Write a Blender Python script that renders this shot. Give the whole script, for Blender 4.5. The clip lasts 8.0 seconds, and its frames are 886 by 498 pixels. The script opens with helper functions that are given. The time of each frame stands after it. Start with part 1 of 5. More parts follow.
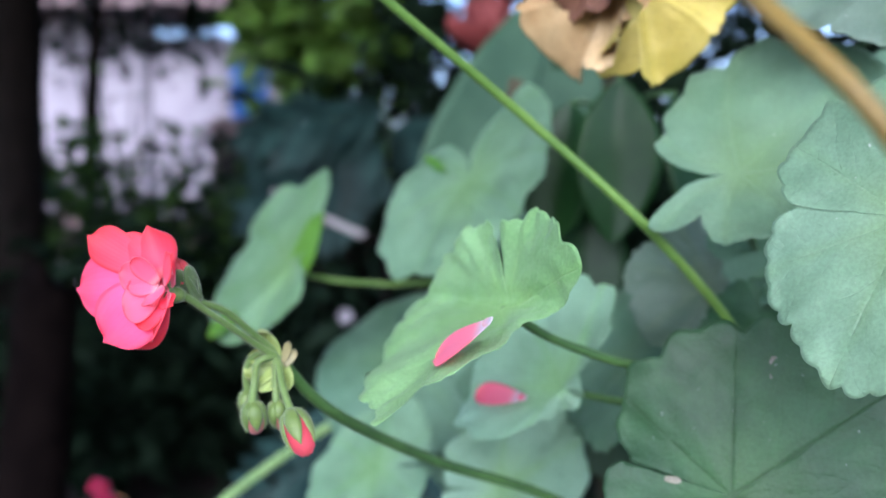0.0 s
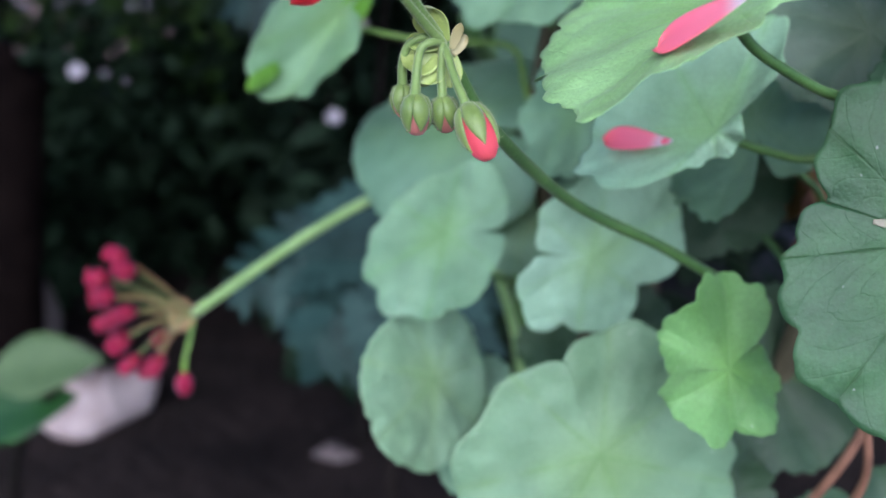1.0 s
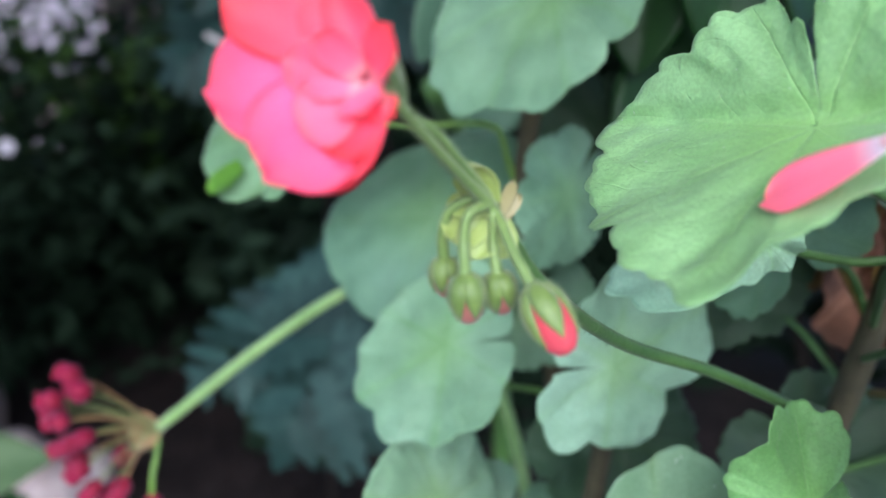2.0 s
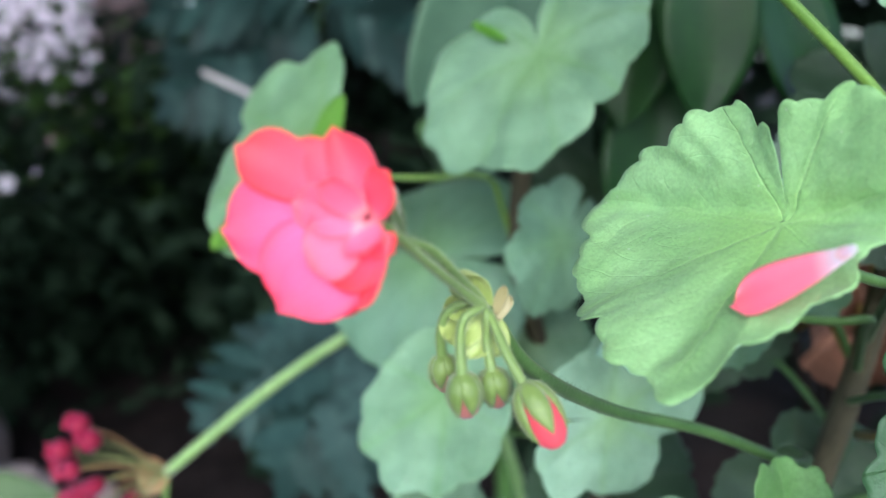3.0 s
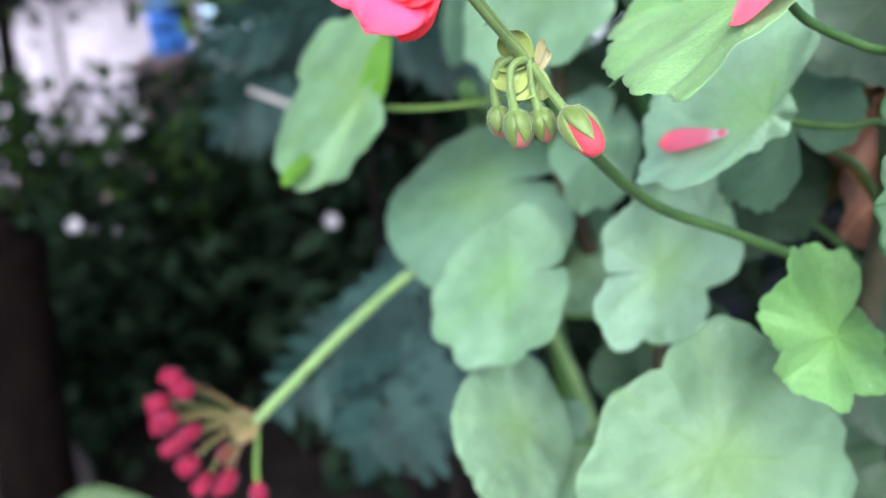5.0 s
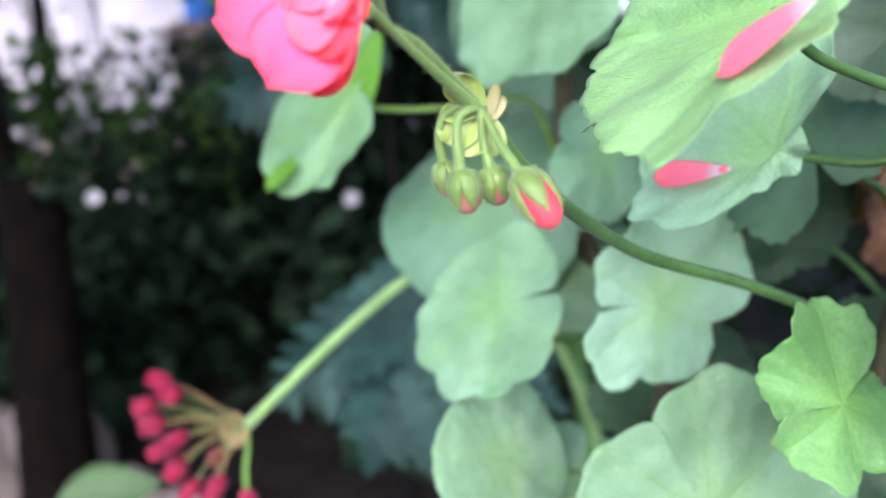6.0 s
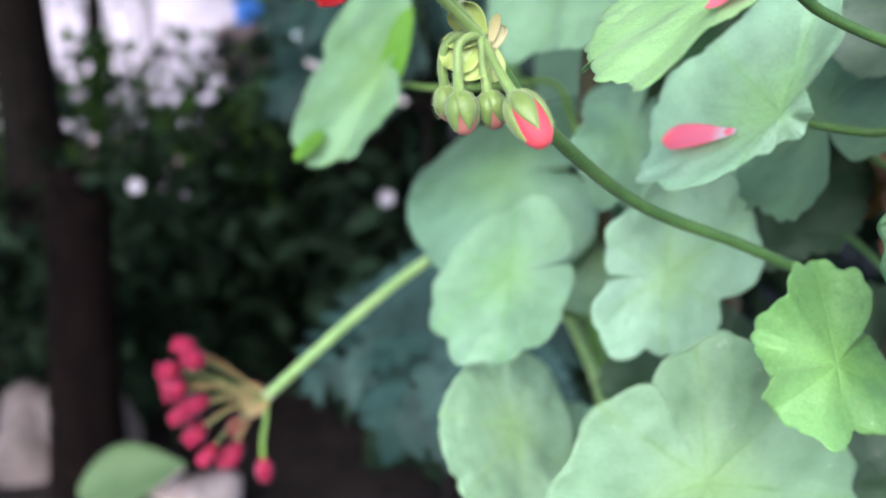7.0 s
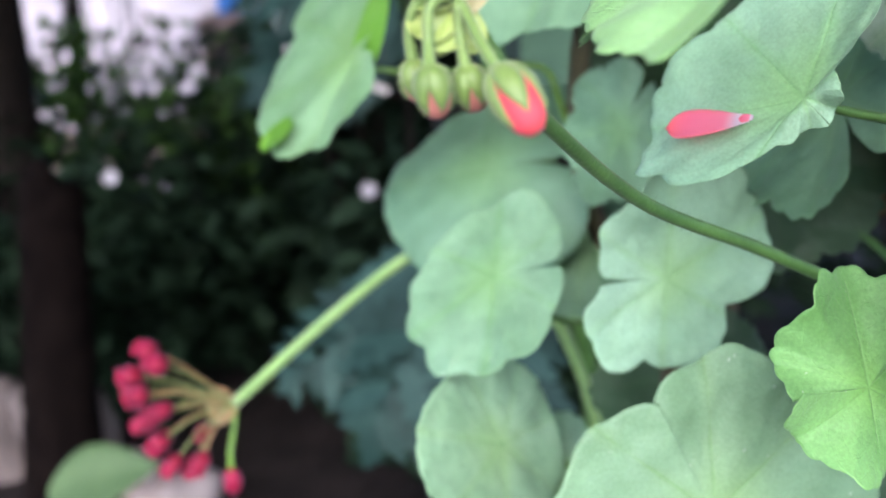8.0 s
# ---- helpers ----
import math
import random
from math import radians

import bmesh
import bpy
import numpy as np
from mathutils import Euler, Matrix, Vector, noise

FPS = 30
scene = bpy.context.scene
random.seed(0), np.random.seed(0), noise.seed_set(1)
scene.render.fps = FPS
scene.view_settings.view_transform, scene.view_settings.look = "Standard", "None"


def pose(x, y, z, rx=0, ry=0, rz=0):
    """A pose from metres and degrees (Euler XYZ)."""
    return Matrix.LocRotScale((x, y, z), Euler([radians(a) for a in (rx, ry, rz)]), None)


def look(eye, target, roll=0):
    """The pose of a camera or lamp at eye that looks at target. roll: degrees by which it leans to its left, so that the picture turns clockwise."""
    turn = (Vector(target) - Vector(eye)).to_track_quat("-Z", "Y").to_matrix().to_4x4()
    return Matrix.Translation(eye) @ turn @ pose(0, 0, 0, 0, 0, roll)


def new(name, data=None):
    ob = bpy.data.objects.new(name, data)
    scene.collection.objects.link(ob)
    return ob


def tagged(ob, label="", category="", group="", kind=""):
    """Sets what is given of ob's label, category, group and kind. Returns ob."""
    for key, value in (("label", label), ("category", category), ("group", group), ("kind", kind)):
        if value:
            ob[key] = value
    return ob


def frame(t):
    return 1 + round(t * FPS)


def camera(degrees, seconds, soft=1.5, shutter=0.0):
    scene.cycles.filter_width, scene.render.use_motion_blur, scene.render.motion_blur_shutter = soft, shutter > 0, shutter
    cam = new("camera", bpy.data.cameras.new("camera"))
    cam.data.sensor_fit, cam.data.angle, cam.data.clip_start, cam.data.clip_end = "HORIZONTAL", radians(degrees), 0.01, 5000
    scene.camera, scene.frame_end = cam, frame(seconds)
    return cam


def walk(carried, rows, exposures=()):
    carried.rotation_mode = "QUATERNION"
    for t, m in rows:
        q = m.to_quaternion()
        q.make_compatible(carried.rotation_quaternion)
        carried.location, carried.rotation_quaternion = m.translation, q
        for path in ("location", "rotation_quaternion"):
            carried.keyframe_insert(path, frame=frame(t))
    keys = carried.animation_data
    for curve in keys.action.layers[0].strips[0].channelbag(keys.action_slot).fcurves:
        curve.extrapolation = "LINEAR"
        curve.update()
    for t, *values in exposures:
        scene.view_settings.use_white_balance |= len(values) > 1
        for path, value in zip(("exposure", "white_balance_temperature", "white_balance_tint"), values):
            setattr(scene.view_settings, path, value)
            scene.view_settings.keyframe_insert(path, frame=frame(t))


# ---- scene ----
cam = camera(53.6, 8.0, soft=1.6)
cam.data.dof.use_dof = True
cam.data.dof.focus_distance = 0.190
cam.data.dof.aperture_fstop = 10.0
ROWS = [
    (0, (-0.0027, -0.0006, 0.7982), (-0.0002, 0.4984, 0.7666), -0.09),
    (0.5, (-0.0289, 0.0169, 0.7874), (-0.0102, 0.5080, 0.6953), 1.04),
    (1, (-0.0528, 0.0379, 0.7619), (-0.0262, 0.5199, 0.6319), 3.38),
    (1.2, (-0.0584, 0.0485, 0.7656), (-0.0232, 0.5292, 0.6323), 2.61),
    (1.5, (-0.0692, 0.0698, 0.7801), (-0.0190, 0.5522, 0.6586), 1.21),
    (1.7, (-0.0701, 0.0820, 0.7778), (-0.0140, 0.5658, 0.6649), 0.45),
    (2.8, (-0.0696, 0.0785, 0.7983), (-0.0204, 0.5645, 0.6917), -1.69),
    (3, (-0.0706, 0.0731, 0.7989), (-0.0129, 0.5593, 0.6976), -1.51),
    (3.2, (-0.0676, 0.0662, 0.7940), (0.0034, 0.5519, 0.6985), -0.39),
    (3.5, (-0.0670, 0.0498, 0.7832), (0.0181, 0.5354, 0.7001), -0.72),
    (4, (-0.0987, 0.0424, 0.7722), (-0.0303, 0.5299, 0.6851), -0.81),
    (4.5, (-0.1043, 0.0243, 0.7651), (-0.0302, 0.5118, 0.6825), -1.18),
    (5, (-0.0821, 0.0288, 0.7483), (-0.0505, 0.5214, 0.6687), -7.65),
    (5.2, (-0.0699, 0.0391, 0.7451), (-0.0442, 0.5311, 0.6594), -8.46),
    (6.3, (-0.0588, 0.0582, 0.7662), (-0.0525, 0.5491, 0.6711), -6.22),
    (6.5, (-0.0607, 0.0544, 0.7627), (-0.0547, 0.5463, 0.6734), -5.71),
    (6.8, (-0.0586, 0.0466, 0.7502), (-0.0622, 0.5402, 0.6701), -4.82),
    (7, (-0.0528, 0.0461, 0.7447), (-0.0613, 0.5387, 0.6592), -4.47),
    (7.5, (-0.0437, 0.0662, 0.7437), (-0.0532, 0.5583, 0.6555), -4.32),
    (8, (-0.0502, 0.0789, 0.7419), (-0.0507, 0.5706, 0.6510), -4.28),
]
walk(cam, [(t, look(eye, target, roll)) for t, eye, target, roll in ROWS],
     [(0.0, 0.96, 5400, 19), (1.0, 0.89, 5430, 20), (2.0, 1.01, 5550, 15), (3.5, 1.23, 5750, 12), (5.0, 1.43, 5800, 13), (6.5, 1.56, 5850, 15), (8.0, 1.48, 5900, 16)])

# ---- world and light: bright overcast sky, soft high sun ----
world = bpy.data.worlds.new("overcast_sky")
world.use_nodes = True
scene.world = world
sky = world.node_tree.nodes.new("ShaderNodeTexSky")
sky.sky_type, sky.sun_disc = "NISHITA", False
SUN_EL, SUN_AZ = radians(40), radians(188)
sky.sun_elevation, sky.sun_rotation = SUN_EL, SUN_AZ
sky.air_density, sky.dust_density = 1.0, 3.0
world.node_tree.links.new(sky.outputs[0], world.node_tree.nodes["Background"].inputs[0])
world.node_tree.nodes["Background"].inputs[1].default_value = 0.22
sun_data = bpy.data.lights.new("sun", "SUN")
sun_data.energy, sun_data.angle, sun_data.color = 2.6, radians(80), (0.98, 0.985, 1.0)
sun = new("sun", sun_data)
sun_dir = Vector((math.sin(SUN_AZ) * math.cos(SUN_EL), math.cos(SUN_AZ) * math.cos(SUN_EL), math.sin(SUN_EL)))
sun.matrix_world = look(sun_dir * 20, (0, 0, 0))


# ---- materials ----
class Nodes:
    """A small helper to wire a node material."""

    def __init__(self, name):
        self.mat = bpy.data.materials.new(name)
        self.mat.use_nodes = True
        self.tree = self.mat.node_tree
        self.out = self.tree.nodes["Material Output"]
        self.bsdf = self.tree.nodes["Principled BSDF"]

    def add(self, kind, **values):
        n = self.tree.nodes.new(kind)
        for key, value in values.items():
            n.inputs[key].default_value = value
        return n

    def link(self, a, b):
        self.tree.links.new(a, b)

    def math(self, op, a, b=0.0, clamp=False):
        n = self.tree.nodes.new("ShaderNodeMath")
        n.operation, n.use_clamp = op, clamp
        for i, v in enumerate((a, b)):
            if isinstance(v, (int, float)):
                n.inputs[i].default_value = v
            else:
                self.link(v, n.inputs[i])
        return n.outputs[0]

    def ramp(self, value, lo, hi, to0=0.0, to1=1.0):
        n = self.tree.nodes.new("ShaderNodeMapRange")
        n.interpolation_type = "SMOOTHSTEP"
        for key, v in zip(("From Min", "From Max", "To Min", "To Max"), (lo, hi, to0, to1)):
            n.inputs[key].default_value = v
        self.link(value, n.inputs["Value"])
        return n.outputs["Result"]

    def mix(self, fac, a, b, blend="MIX"):
        n = self.tree.nodes.new("ShaderNodeMix")
        n.data_type, n.blend_type = "RGBA", blend
        for sock, v in ((n.inputs[0], fac), (n.inputs[6], a), (n.inputs[7], b)):
            if isinstance(v, tuple):
                sock.default_value = (*v, 1.0)
            elif isinstance(v, (int, float)):
                sock.default_value = v
            else:
                self.link(v, sock)
        return n.outputs[2]

    def noise(self, scale, detail=4.0, rough=0.55, coord="Object"):
        c = self.tree.nodes.new("ShaderNodeTexCoord")
        n = self.add("ShaderNodeTexNoise", Scale=scale, Detail=detail, Roughness=rough)
        self.link(c.outputs[coord], n.inputs["Vector"])
        return n.outputs["Fac"]

    def rand(self):
        return self.tree.nodes.new("ShaderNodeObjectInfo").outputs["Random"]

    def island(self):
        return self.tree.nodes.new("ShaderNodeNewGeometry").outputs["Random Per Island"]

    def bump(self, height, strength, distance):
        n = self.add("ShaderNodeBump", Strength=strength, Distance=distance)
        self.link(height, n.inputs["Height"])
        self.link(n.outputs[0], self.bsdf.inputs["Normal"])
        return n.outputs[0]

    def thin(self, colour, amount, normal=None):
        """Lets part of the light through, as a thin blade or petal does."""
        t = self.tree.nodes.new("ShaderNodeBsdfTranslucent")
        self.link(colour, t.inputs["Color"])
        m = self.tree.nodes.new("ShaderNodeMixShader")
        m.inputs[0].default_value = amount
        self.link(self.bsdf.outputs[0], m.inputs[1])
        self.link(t.outputs[0], m.inputs[2])
        self.link(m.outputs[0], self.out.inputs["Surface"])


def leaf_material(name, dark, light, vein, zone=0.12, rough=0.5, sheen=0.12, through_light=0.22, dust=0.5, scars=0.0, veins=0.6):
    """Downy leaf blade. The UV map holds the lobe count round the blade and the way out from the stalk."""
    k = Nodes(name)
    uv = k.tree.nodes.new("ShaderNodeUVMap")
    sep = k.tree.nodes.new("ShaderNodeSeparateXYZ")
    k.link(uv.outputs[0], sep.inputs[0])
    u, v = sep.outputs[0], sep.outputs[1]
    across = k.math("ABSOLUTE", k.math("SUBTRACT", k.math("FRACT", u), 0.5))
    off = k.math("MULTIPLY", across, v)
    wob = k.math("MULTIPLY", k.math("SUBTRACT", k.noise(90, 2), 0.5), 0.05)
    off = k.math("ADD", off, wob)
    width = k.ramp(v, 0.0, 1.0, 0.020, 0.008)
    main = k.math("SUBTRACT", 1.0, k.math("DIVIDE", k.math("ABSOLUTE", off), width), True)
    side = k.math("FRACT", k.math("ADD", k.math("SUBTRACT", k.math("MULTIPLY", v, 4.6), k.math("MULTIPLY", across, 4.4)), wob))
    side = k.ramp(k.math("ABSOLUTE", k.math("SUBTRACT", side, 0.5)), 0.0, 0.055, 1.0, 0.0)
    side = k.math("MULTIPLY", side, k.ramp(v, 0.2, 0.4))
    net = k.add("ShaderNodeTexVoronoi", Scale=420.0)
    net.feature = "DISTANCE_TO_EDGE"
    tc = k.tree.nodes.new("ShaderNodeTexCoord")
    k.link(tc.outputs["Object"], net.inputs["Vector"])
    mesh = k.ramp(net.outputs["Distance"], 0.0, 0.14, 1.0, 0.0)
    blotch = k.noise(38, 3)
    fine = k.noise(900, 3)
    base = k.mix(k.ramp(blotch, 0.3, 0.72), tuple(c * 0.96 for c in dark), tuple(c * 1.02 for c in light))
    beside = k.ramp(k.math("ABSOLUTE", off), 0.0, 0.10, 1.0, 0.0)
    beside = k.math("MULTIPLY", beside, k.ramp(k.noise(70, 2), 0.25, 0.7, 0.4, 1.0))
    base = k.mix(k.math("MULTIPLY", beside, 0.32), base, (dark[0] * 0.92, dark[1] * 1.04, dark[2] * 0.55))
    quilt = k.add("ShaderNodeTexVoronoi", Scale=190.0)
    quilt.feature = "SMOOTH_F1"
    ring = k.math("MULTIPLY", k.ramp(v, 0.35, 0.55), k.ramp(v, 0.62, 0.82, 1.0, 0.0))
    base = k.mix(k.ramp(v, 0.02, 0.60, 0.42, 0.0), base, (light[0] * 1.02, light[1] * 1.05, light[2] * 0.50))
    # Bluish patches: sky sheen of the downy blade, painted into the colour
    base = k.mix(k.math("MULTIPLY", k.ramp(k.noise(22, 2), 0.35, 0.85), 0.34), base, (light[0] * 1.08, light[1] * 1.02, light[2] * 1.35))
    base = k.mix(k.math("MULTIPLY", ring, zone), base, tuple(c * 0.55 for c in dark))
    base = k.mix(k.math("MULTIPLY", main, 0.75 * veins), base, vein)
    base = k.mix(k.math("MULTIPLY", side, 0.16 * veins), base, vein)
    base = k.mix(k.math("MULTIPLY", mesh, 0.04), base, vein)
    base = k.mix(k.ramp(v, 0.965, 1.0, 0.0, 0.07), base, vein)
    tone = k.add("ShaderNodeHueSaturation")
    k.link(base, tone.inputs["Color"])
    mottle = k.math("MULTIPLY", k.ramp(k.noise(1100, 3, 0.65), 0.3, 0.7, 0.89, 1.11), k.ramp(k.noise(85, 3), 0.3, 0.7, 0.965, 1.035))
    k.link(k.math("MULTIPLY", k.ramp(k.rand(), 0.0, 1.0, 0.88, 1.12), mottle), tone.inputs["Value"])
    k.link(k.ramp(k.rand(), 0.0, 1.0, 0.492, 0.508), tone.inputs["Hue"])
    base = tone.outputs[0]
    speck = k.ramp(k.noise(520, 1), 0.76, 0.80)
    base = k.mix(k.math("MULTIPLY", speck, dust), base, (0.55, 0.58, 0.52))
    scar = k.math("MULTIPLY", k.ramp(k.noise(130, 1, 0.3), 0.755, 0.775), scars)
    base = k.mix(scar, base, (0.42, 0.40, 0.33))
    k.link(base, k.bsdf.inputs["Base Color"])
    k.link(k.ramp(blotch, 0.2, 0.8, rough - 0.06, rough + 0.1), k.bsdf.inputs["Roughness"])
    k.bsdf.inputs["Specular IOR Level"].default_value = 0.42
    k.bsdf.inputs["Sheen Weight"].default_value = sheen
    k.bsdf.inputs["Sheen Roughness"].default_value = 0.5
    k.bsdf.inputs["Sheen Tint"].default_value = (0.8, 0.95, 0.85, 1)
    h = k.math("ADD", k.math("MULTIPLY", main, -0.6), k.math("MULTIPLY", side, -0.25))
    h = k.math("ADD", h, k.math("MULTIPLY", mesh, -0.06))
    k.link(tc.outputs["Object"], quilt.inputs["Vector"])
    h = k.math("ADD", h, k.math("MULTIPLY", quilt.outputs["Distance"], -0.28))
    h = k.math("ADD", h, k.math("MULTIPLY", fine, 0.9))
    h = k.math("ADD", h, k.math("MULTIPLY", k.noise(170, 2), 0.32))
    k.bump(h, 0.55, 0.0006)
    k.thin(k.mix(0.5, base, (0.20, 0.42, 0.06)), through_light)
    return k.mat


def stem_material(name, low, high, sheen=0.35):
    k = Nodes(name)
    base = k.mix(k.ramp(k.noise(60, 4), 0.3, 0.7), low, high)
    base = k.mix(k.math("MULTIPLY", k.ramp(k.noise(700, 2), 0.55, 0.75), 0.3), base, tuple(min(1, c * 1.6) for c in high))
    k.link(base, k.bsdf.inputs["Base Color"])
    k.bsdf.inputs["Roughness"].default_value = 0.5
    k.bsdf.inputs["Sheen Weight"].default_value = sheen
    k.bump(k.noise(900, 3), 0.4, 0.0004)
    return k.mat


def petal_material(name, inner, outer, claw, claw_reach=0.16):
    k = Nodes(name)
    uv = k.tree.nodes.new("ShaderNodeUVMap")
    sep = k.tree.nodes.new("ShaderNodeSeparateXYZ")
    k.link(uv.outputs[0], sep.inputs[0])
    u, v = sep.outputs[0], sep.outputs[1]
    ridge = k.math("ABSOLUTE", k.math("SINE", k.math("ADD", k.math("MULTIPLY", u, 34.0), k.math("MULTIPLY", k.noise(150, 2), 2.5))))
    base = k.mix(k.ramp(v, 0.1, 0.9), inner, outer)
    base = k.mix(k.math("MULTIPLY", k.ramp(ridge, 0.0, 0.3, 1.0, 0.0), 0.25), base, tuple(c * 0.75 for c in outer))
    base = k.mix(k.ramp(k.noise(120, 3), 0.35, 0.75, 0.0, 0.3), base, inner)
    border = k.math("MAXIMUM", k.math("MULTIPLY", k.math("ABSOLUTE", k.math("SUBTRACT", u, 0.5)), 2.0), v)
    base = k.mix(k.ramp(border, 0.70, 1.0, 0.0, 0.45), base, (outer[0], outer[1] * 1.05, outer[2] * 0.6))
    base = k.mix(k.ramp(v, claw_reach * 0.5, claw_reach * 1.6, 0.9, 0.0), base, claw)
    k.link(base, k.bsdf.inputs["Base Color"])
    k.bsdf.inputs["Roughness"].default_value = 0.48
    k.bsdf.inputs["Specular IOR Level"].default_value = 0.3
    k.bsdf.inputs["Sheen Weight"].default_value = 0.45
    k.bsdf.inputs["Sheen Roughness"].default_value = 0.4
    k.bsdf.inputs["Sheen Tint"].default_value = (1.0, 0.62, 0.92, 1)
    k.bump(k.math("ADD", ridge, k.math("MULTIPLY", k.noise(700, 2), 0.7)), 0.12, 0.0003)
    k.thin(base, 0.45)
    return k.mat


def plain_material(name, low, high, scale, rough=0.7, bump=0.5, depth=0.003, fine=8.0, metallic=0.0, per_island=0.0, gloss=0.5):
    k = Nodes(name)
    k.bsdf.inputs["Specular IOR Level"].default_value = gloss
    base = k.mix(k.ramp(k.noise(scale, 5), 0.3, 0.7), low, high)
    base = k.mix(k.ramp(k.noise(scale * fine, 3), 0.45, 0.8, 0.0, 0.45), base, tuple(c * 0.6 for c in low))
    if per_island:
        tone = k.add("ShaderNodeHueSaturation")
        k.link(base, tone.inputs["Color"])
        k.link(k.ramp(k.island(), 0.0, 1.0, 1.0 - per_island, 1.0 + per_island), tone.inputs["Value"])
        base = tone.outputs[0]
    k.link(base, k.bsdf.inputs["Base Color"])
    k.bsdf.inputs["Roughness"].default_value = rough
    k.bsdf.inputs["Metallic"].default_value = metallic
    k.bump(k.noise(scale * fine * 0.6, 5), bump, depth)
    return k.mat


SCAR = plain_material("dry_scar", (0.180, 0.180, 0.120), (0.300, 0.290, 0.220), 400, 0.8, 0.4, 0.0003)
LEAF = leaf_material("geranium_leaf", (0.140, 0.268, 0.144), (0.192, 0.340, 0.190), (0.120, 0.262, 0.080), veins=0.8)
LEAF_PALE = leaf_material("pale_leaf", (0.215, 0.390, 0.225), (0.285, 0.480, 0.290), (0.180, 0.360, 0.135), veins=0.6)
LEAF_GLAUCOUS = leaf_material("glaucous_leaf", (0.250, 0.430, 0.275), (0.320, 0.520, 0.335), (0.205, 0.400, 0.165), zone=0.0, veins=0.6)
# Light shining through a folded blade is put into this yellow-green
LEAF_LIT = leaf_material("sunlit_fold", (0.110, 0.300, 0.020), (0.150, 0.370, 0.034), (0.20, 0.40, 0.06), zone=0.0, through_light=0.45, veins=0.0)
LEAF_LUSH = leaf_material("lush_leaf", (0.160, 0.330, 0.150), (0.225, 0.425, 0.210), (0.24, 0.42, 0.13), zone=0.0, through_light=0.34, veins=0.35)
LEAF_DULL = leaf_material("dull_leaf", (0.112, 0.232, 0.134), (0.158, 0.300, 0.176), (0.20, 0.34, 0.20), zone=0.0)
LEAF_FRESH = leaf_material("fresh_leaf", (0.195, 0.365, 0.130), (0.255, 0.440, 0.180), (0.33, 0.52, 0.22), zone=0.0, veins=0.35)
LEAF_YOUNG = leaf_material("young_leaf", (0.100, 0.240, 0.060), (0.150, 0.318, 0.096), (0.21, 0.40, 0.13), zone=0.0, veins=0.25)
# Shade deep in the bush is put into this near-black green
LEAF_SHADE = leaf_material("shade_darkened_leaf", (0.018, 0.050, 0.020), (0.034, 0.078, 0.034), (0.05, 0.11, 0.045), zone=0.0, dust=0.3)
LEAF_MIST = leaf_material("misty_leaf", (0.150, 0.282, 0.162), (0.200, 0.348, 0.205), (0.25, 0.40, 0.25), zone=0.0, veins=0.3)
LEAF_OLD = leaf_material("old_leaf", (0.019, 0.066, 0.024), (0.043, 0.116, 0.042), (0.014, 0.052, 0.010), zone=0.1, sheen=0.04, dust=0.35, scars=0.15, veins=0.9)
LEAF_DUSTY = leaf_material("dusty_leaf", (0.105, 0.185, 0.120), (0.165, 0.240, 0.170), (0.22, 0.30, 0.19), zone=0.0, dust=0.9, scars=0.6)
STEM = stem_material("green_stem", (0.078, 0.170, 0.020), (0.130, 0.245, 0.036), 0.06)
STEM_DARK = stem_material("dark_green_stem", (0.035, 0.095, 0.020), (0.062, 0.145, 0.030), 0.06)
STEM_PALE = stem_material("pale_green_stem", (0.155, 0.285, 0.075), (0.205, 0.345, 0.105))
STEM_OCHRE = stem_material("ochre_stem", (0.150, 0.100, 0.016), (0.215, 0.145, 0.026), 0.05)
BRACT = stem_material("bract", (0.220, 0.310, 0.065), (0.330, 0.400, 0.120), 0.2)
BRACT_DRY = stem_material("dry_bract", (0.215, 0.200, 0.075), (0.310, 0.270, 0.130))
OCHRE_BRACT = stem_material("ochre_bract", (0.190, 0.095, 0.035), (0.280, 0.160, 0.065), 0.1)
SEPAL = stem_material("sepal", (0.070, 0.130, 0.018), (0.140, 0.210, 0.042), 0.3)
PEDICEL = stem_material("pedicel", (0.078, 0.150, 0.026), (0.140, 0.225, 0.052), 0.28)
PEDICEL_OLIVE = stem_material("olive_pedicel", (0.090, 0.120, 0.026), (0.150, 0.180, 0.050), 0.2)
SEPAL_DARK = stem_material("dark_sepal", (0.060, 0.110, 0.030), (0.110, 0.170, 0.050), 0.4)
PETAL = petal_material("coral_petal", (0.975, 0.120, 0.230), (0.965, 0.075, 0.115), (0.92, 0.30, 0.36))
# Pinker copy of PETAL with the sky's sheen put into its colour
PETAL_SKYLIT = petal_material("skylit_petal", (0.980, 0.150, 0.400), (0.970, 0.095, 0.230), (0.92, 0.30, 0.36))
PETAL_PALE = petal_material("pale_coral_petal", (0.980, 0.225, 0.380), (0.980, 0.160, 0.290), (0.92, 0.42, 0.46))
PETAL_FALLEN = petal_material("fallen_petal", (0.955, 0.300, 0.420), (0.955, 0.220, 0.340), (0.82, 0.78, 0.84), 0.21)
PETAL_BASE = petal_material("petal_base", (0.720, 0.620, 0.700), (0.800, 0.520, 0.600), (0.72, 0.70, 0.74), 0.3)
BUD_RED = petal_material("bud_petal", (0.780, 0.085, 0.115), (0.830, 0.120, 0.155), (0.70, 0.25, 0.20), 0.05)
BUD_PINK = petal_material("bud_slit", (0.480, 0.180, 0.150), (0.560, 0.220, 0.180), (0.30, 0.25, 0.10), 0.05)
BUD_CRIMSON = petal_material("crimson_petal", (0.230, 0.004, 0.026), (0.420, 0.018, 0.085), (0.40, 0.05, 0.07), 0.05)
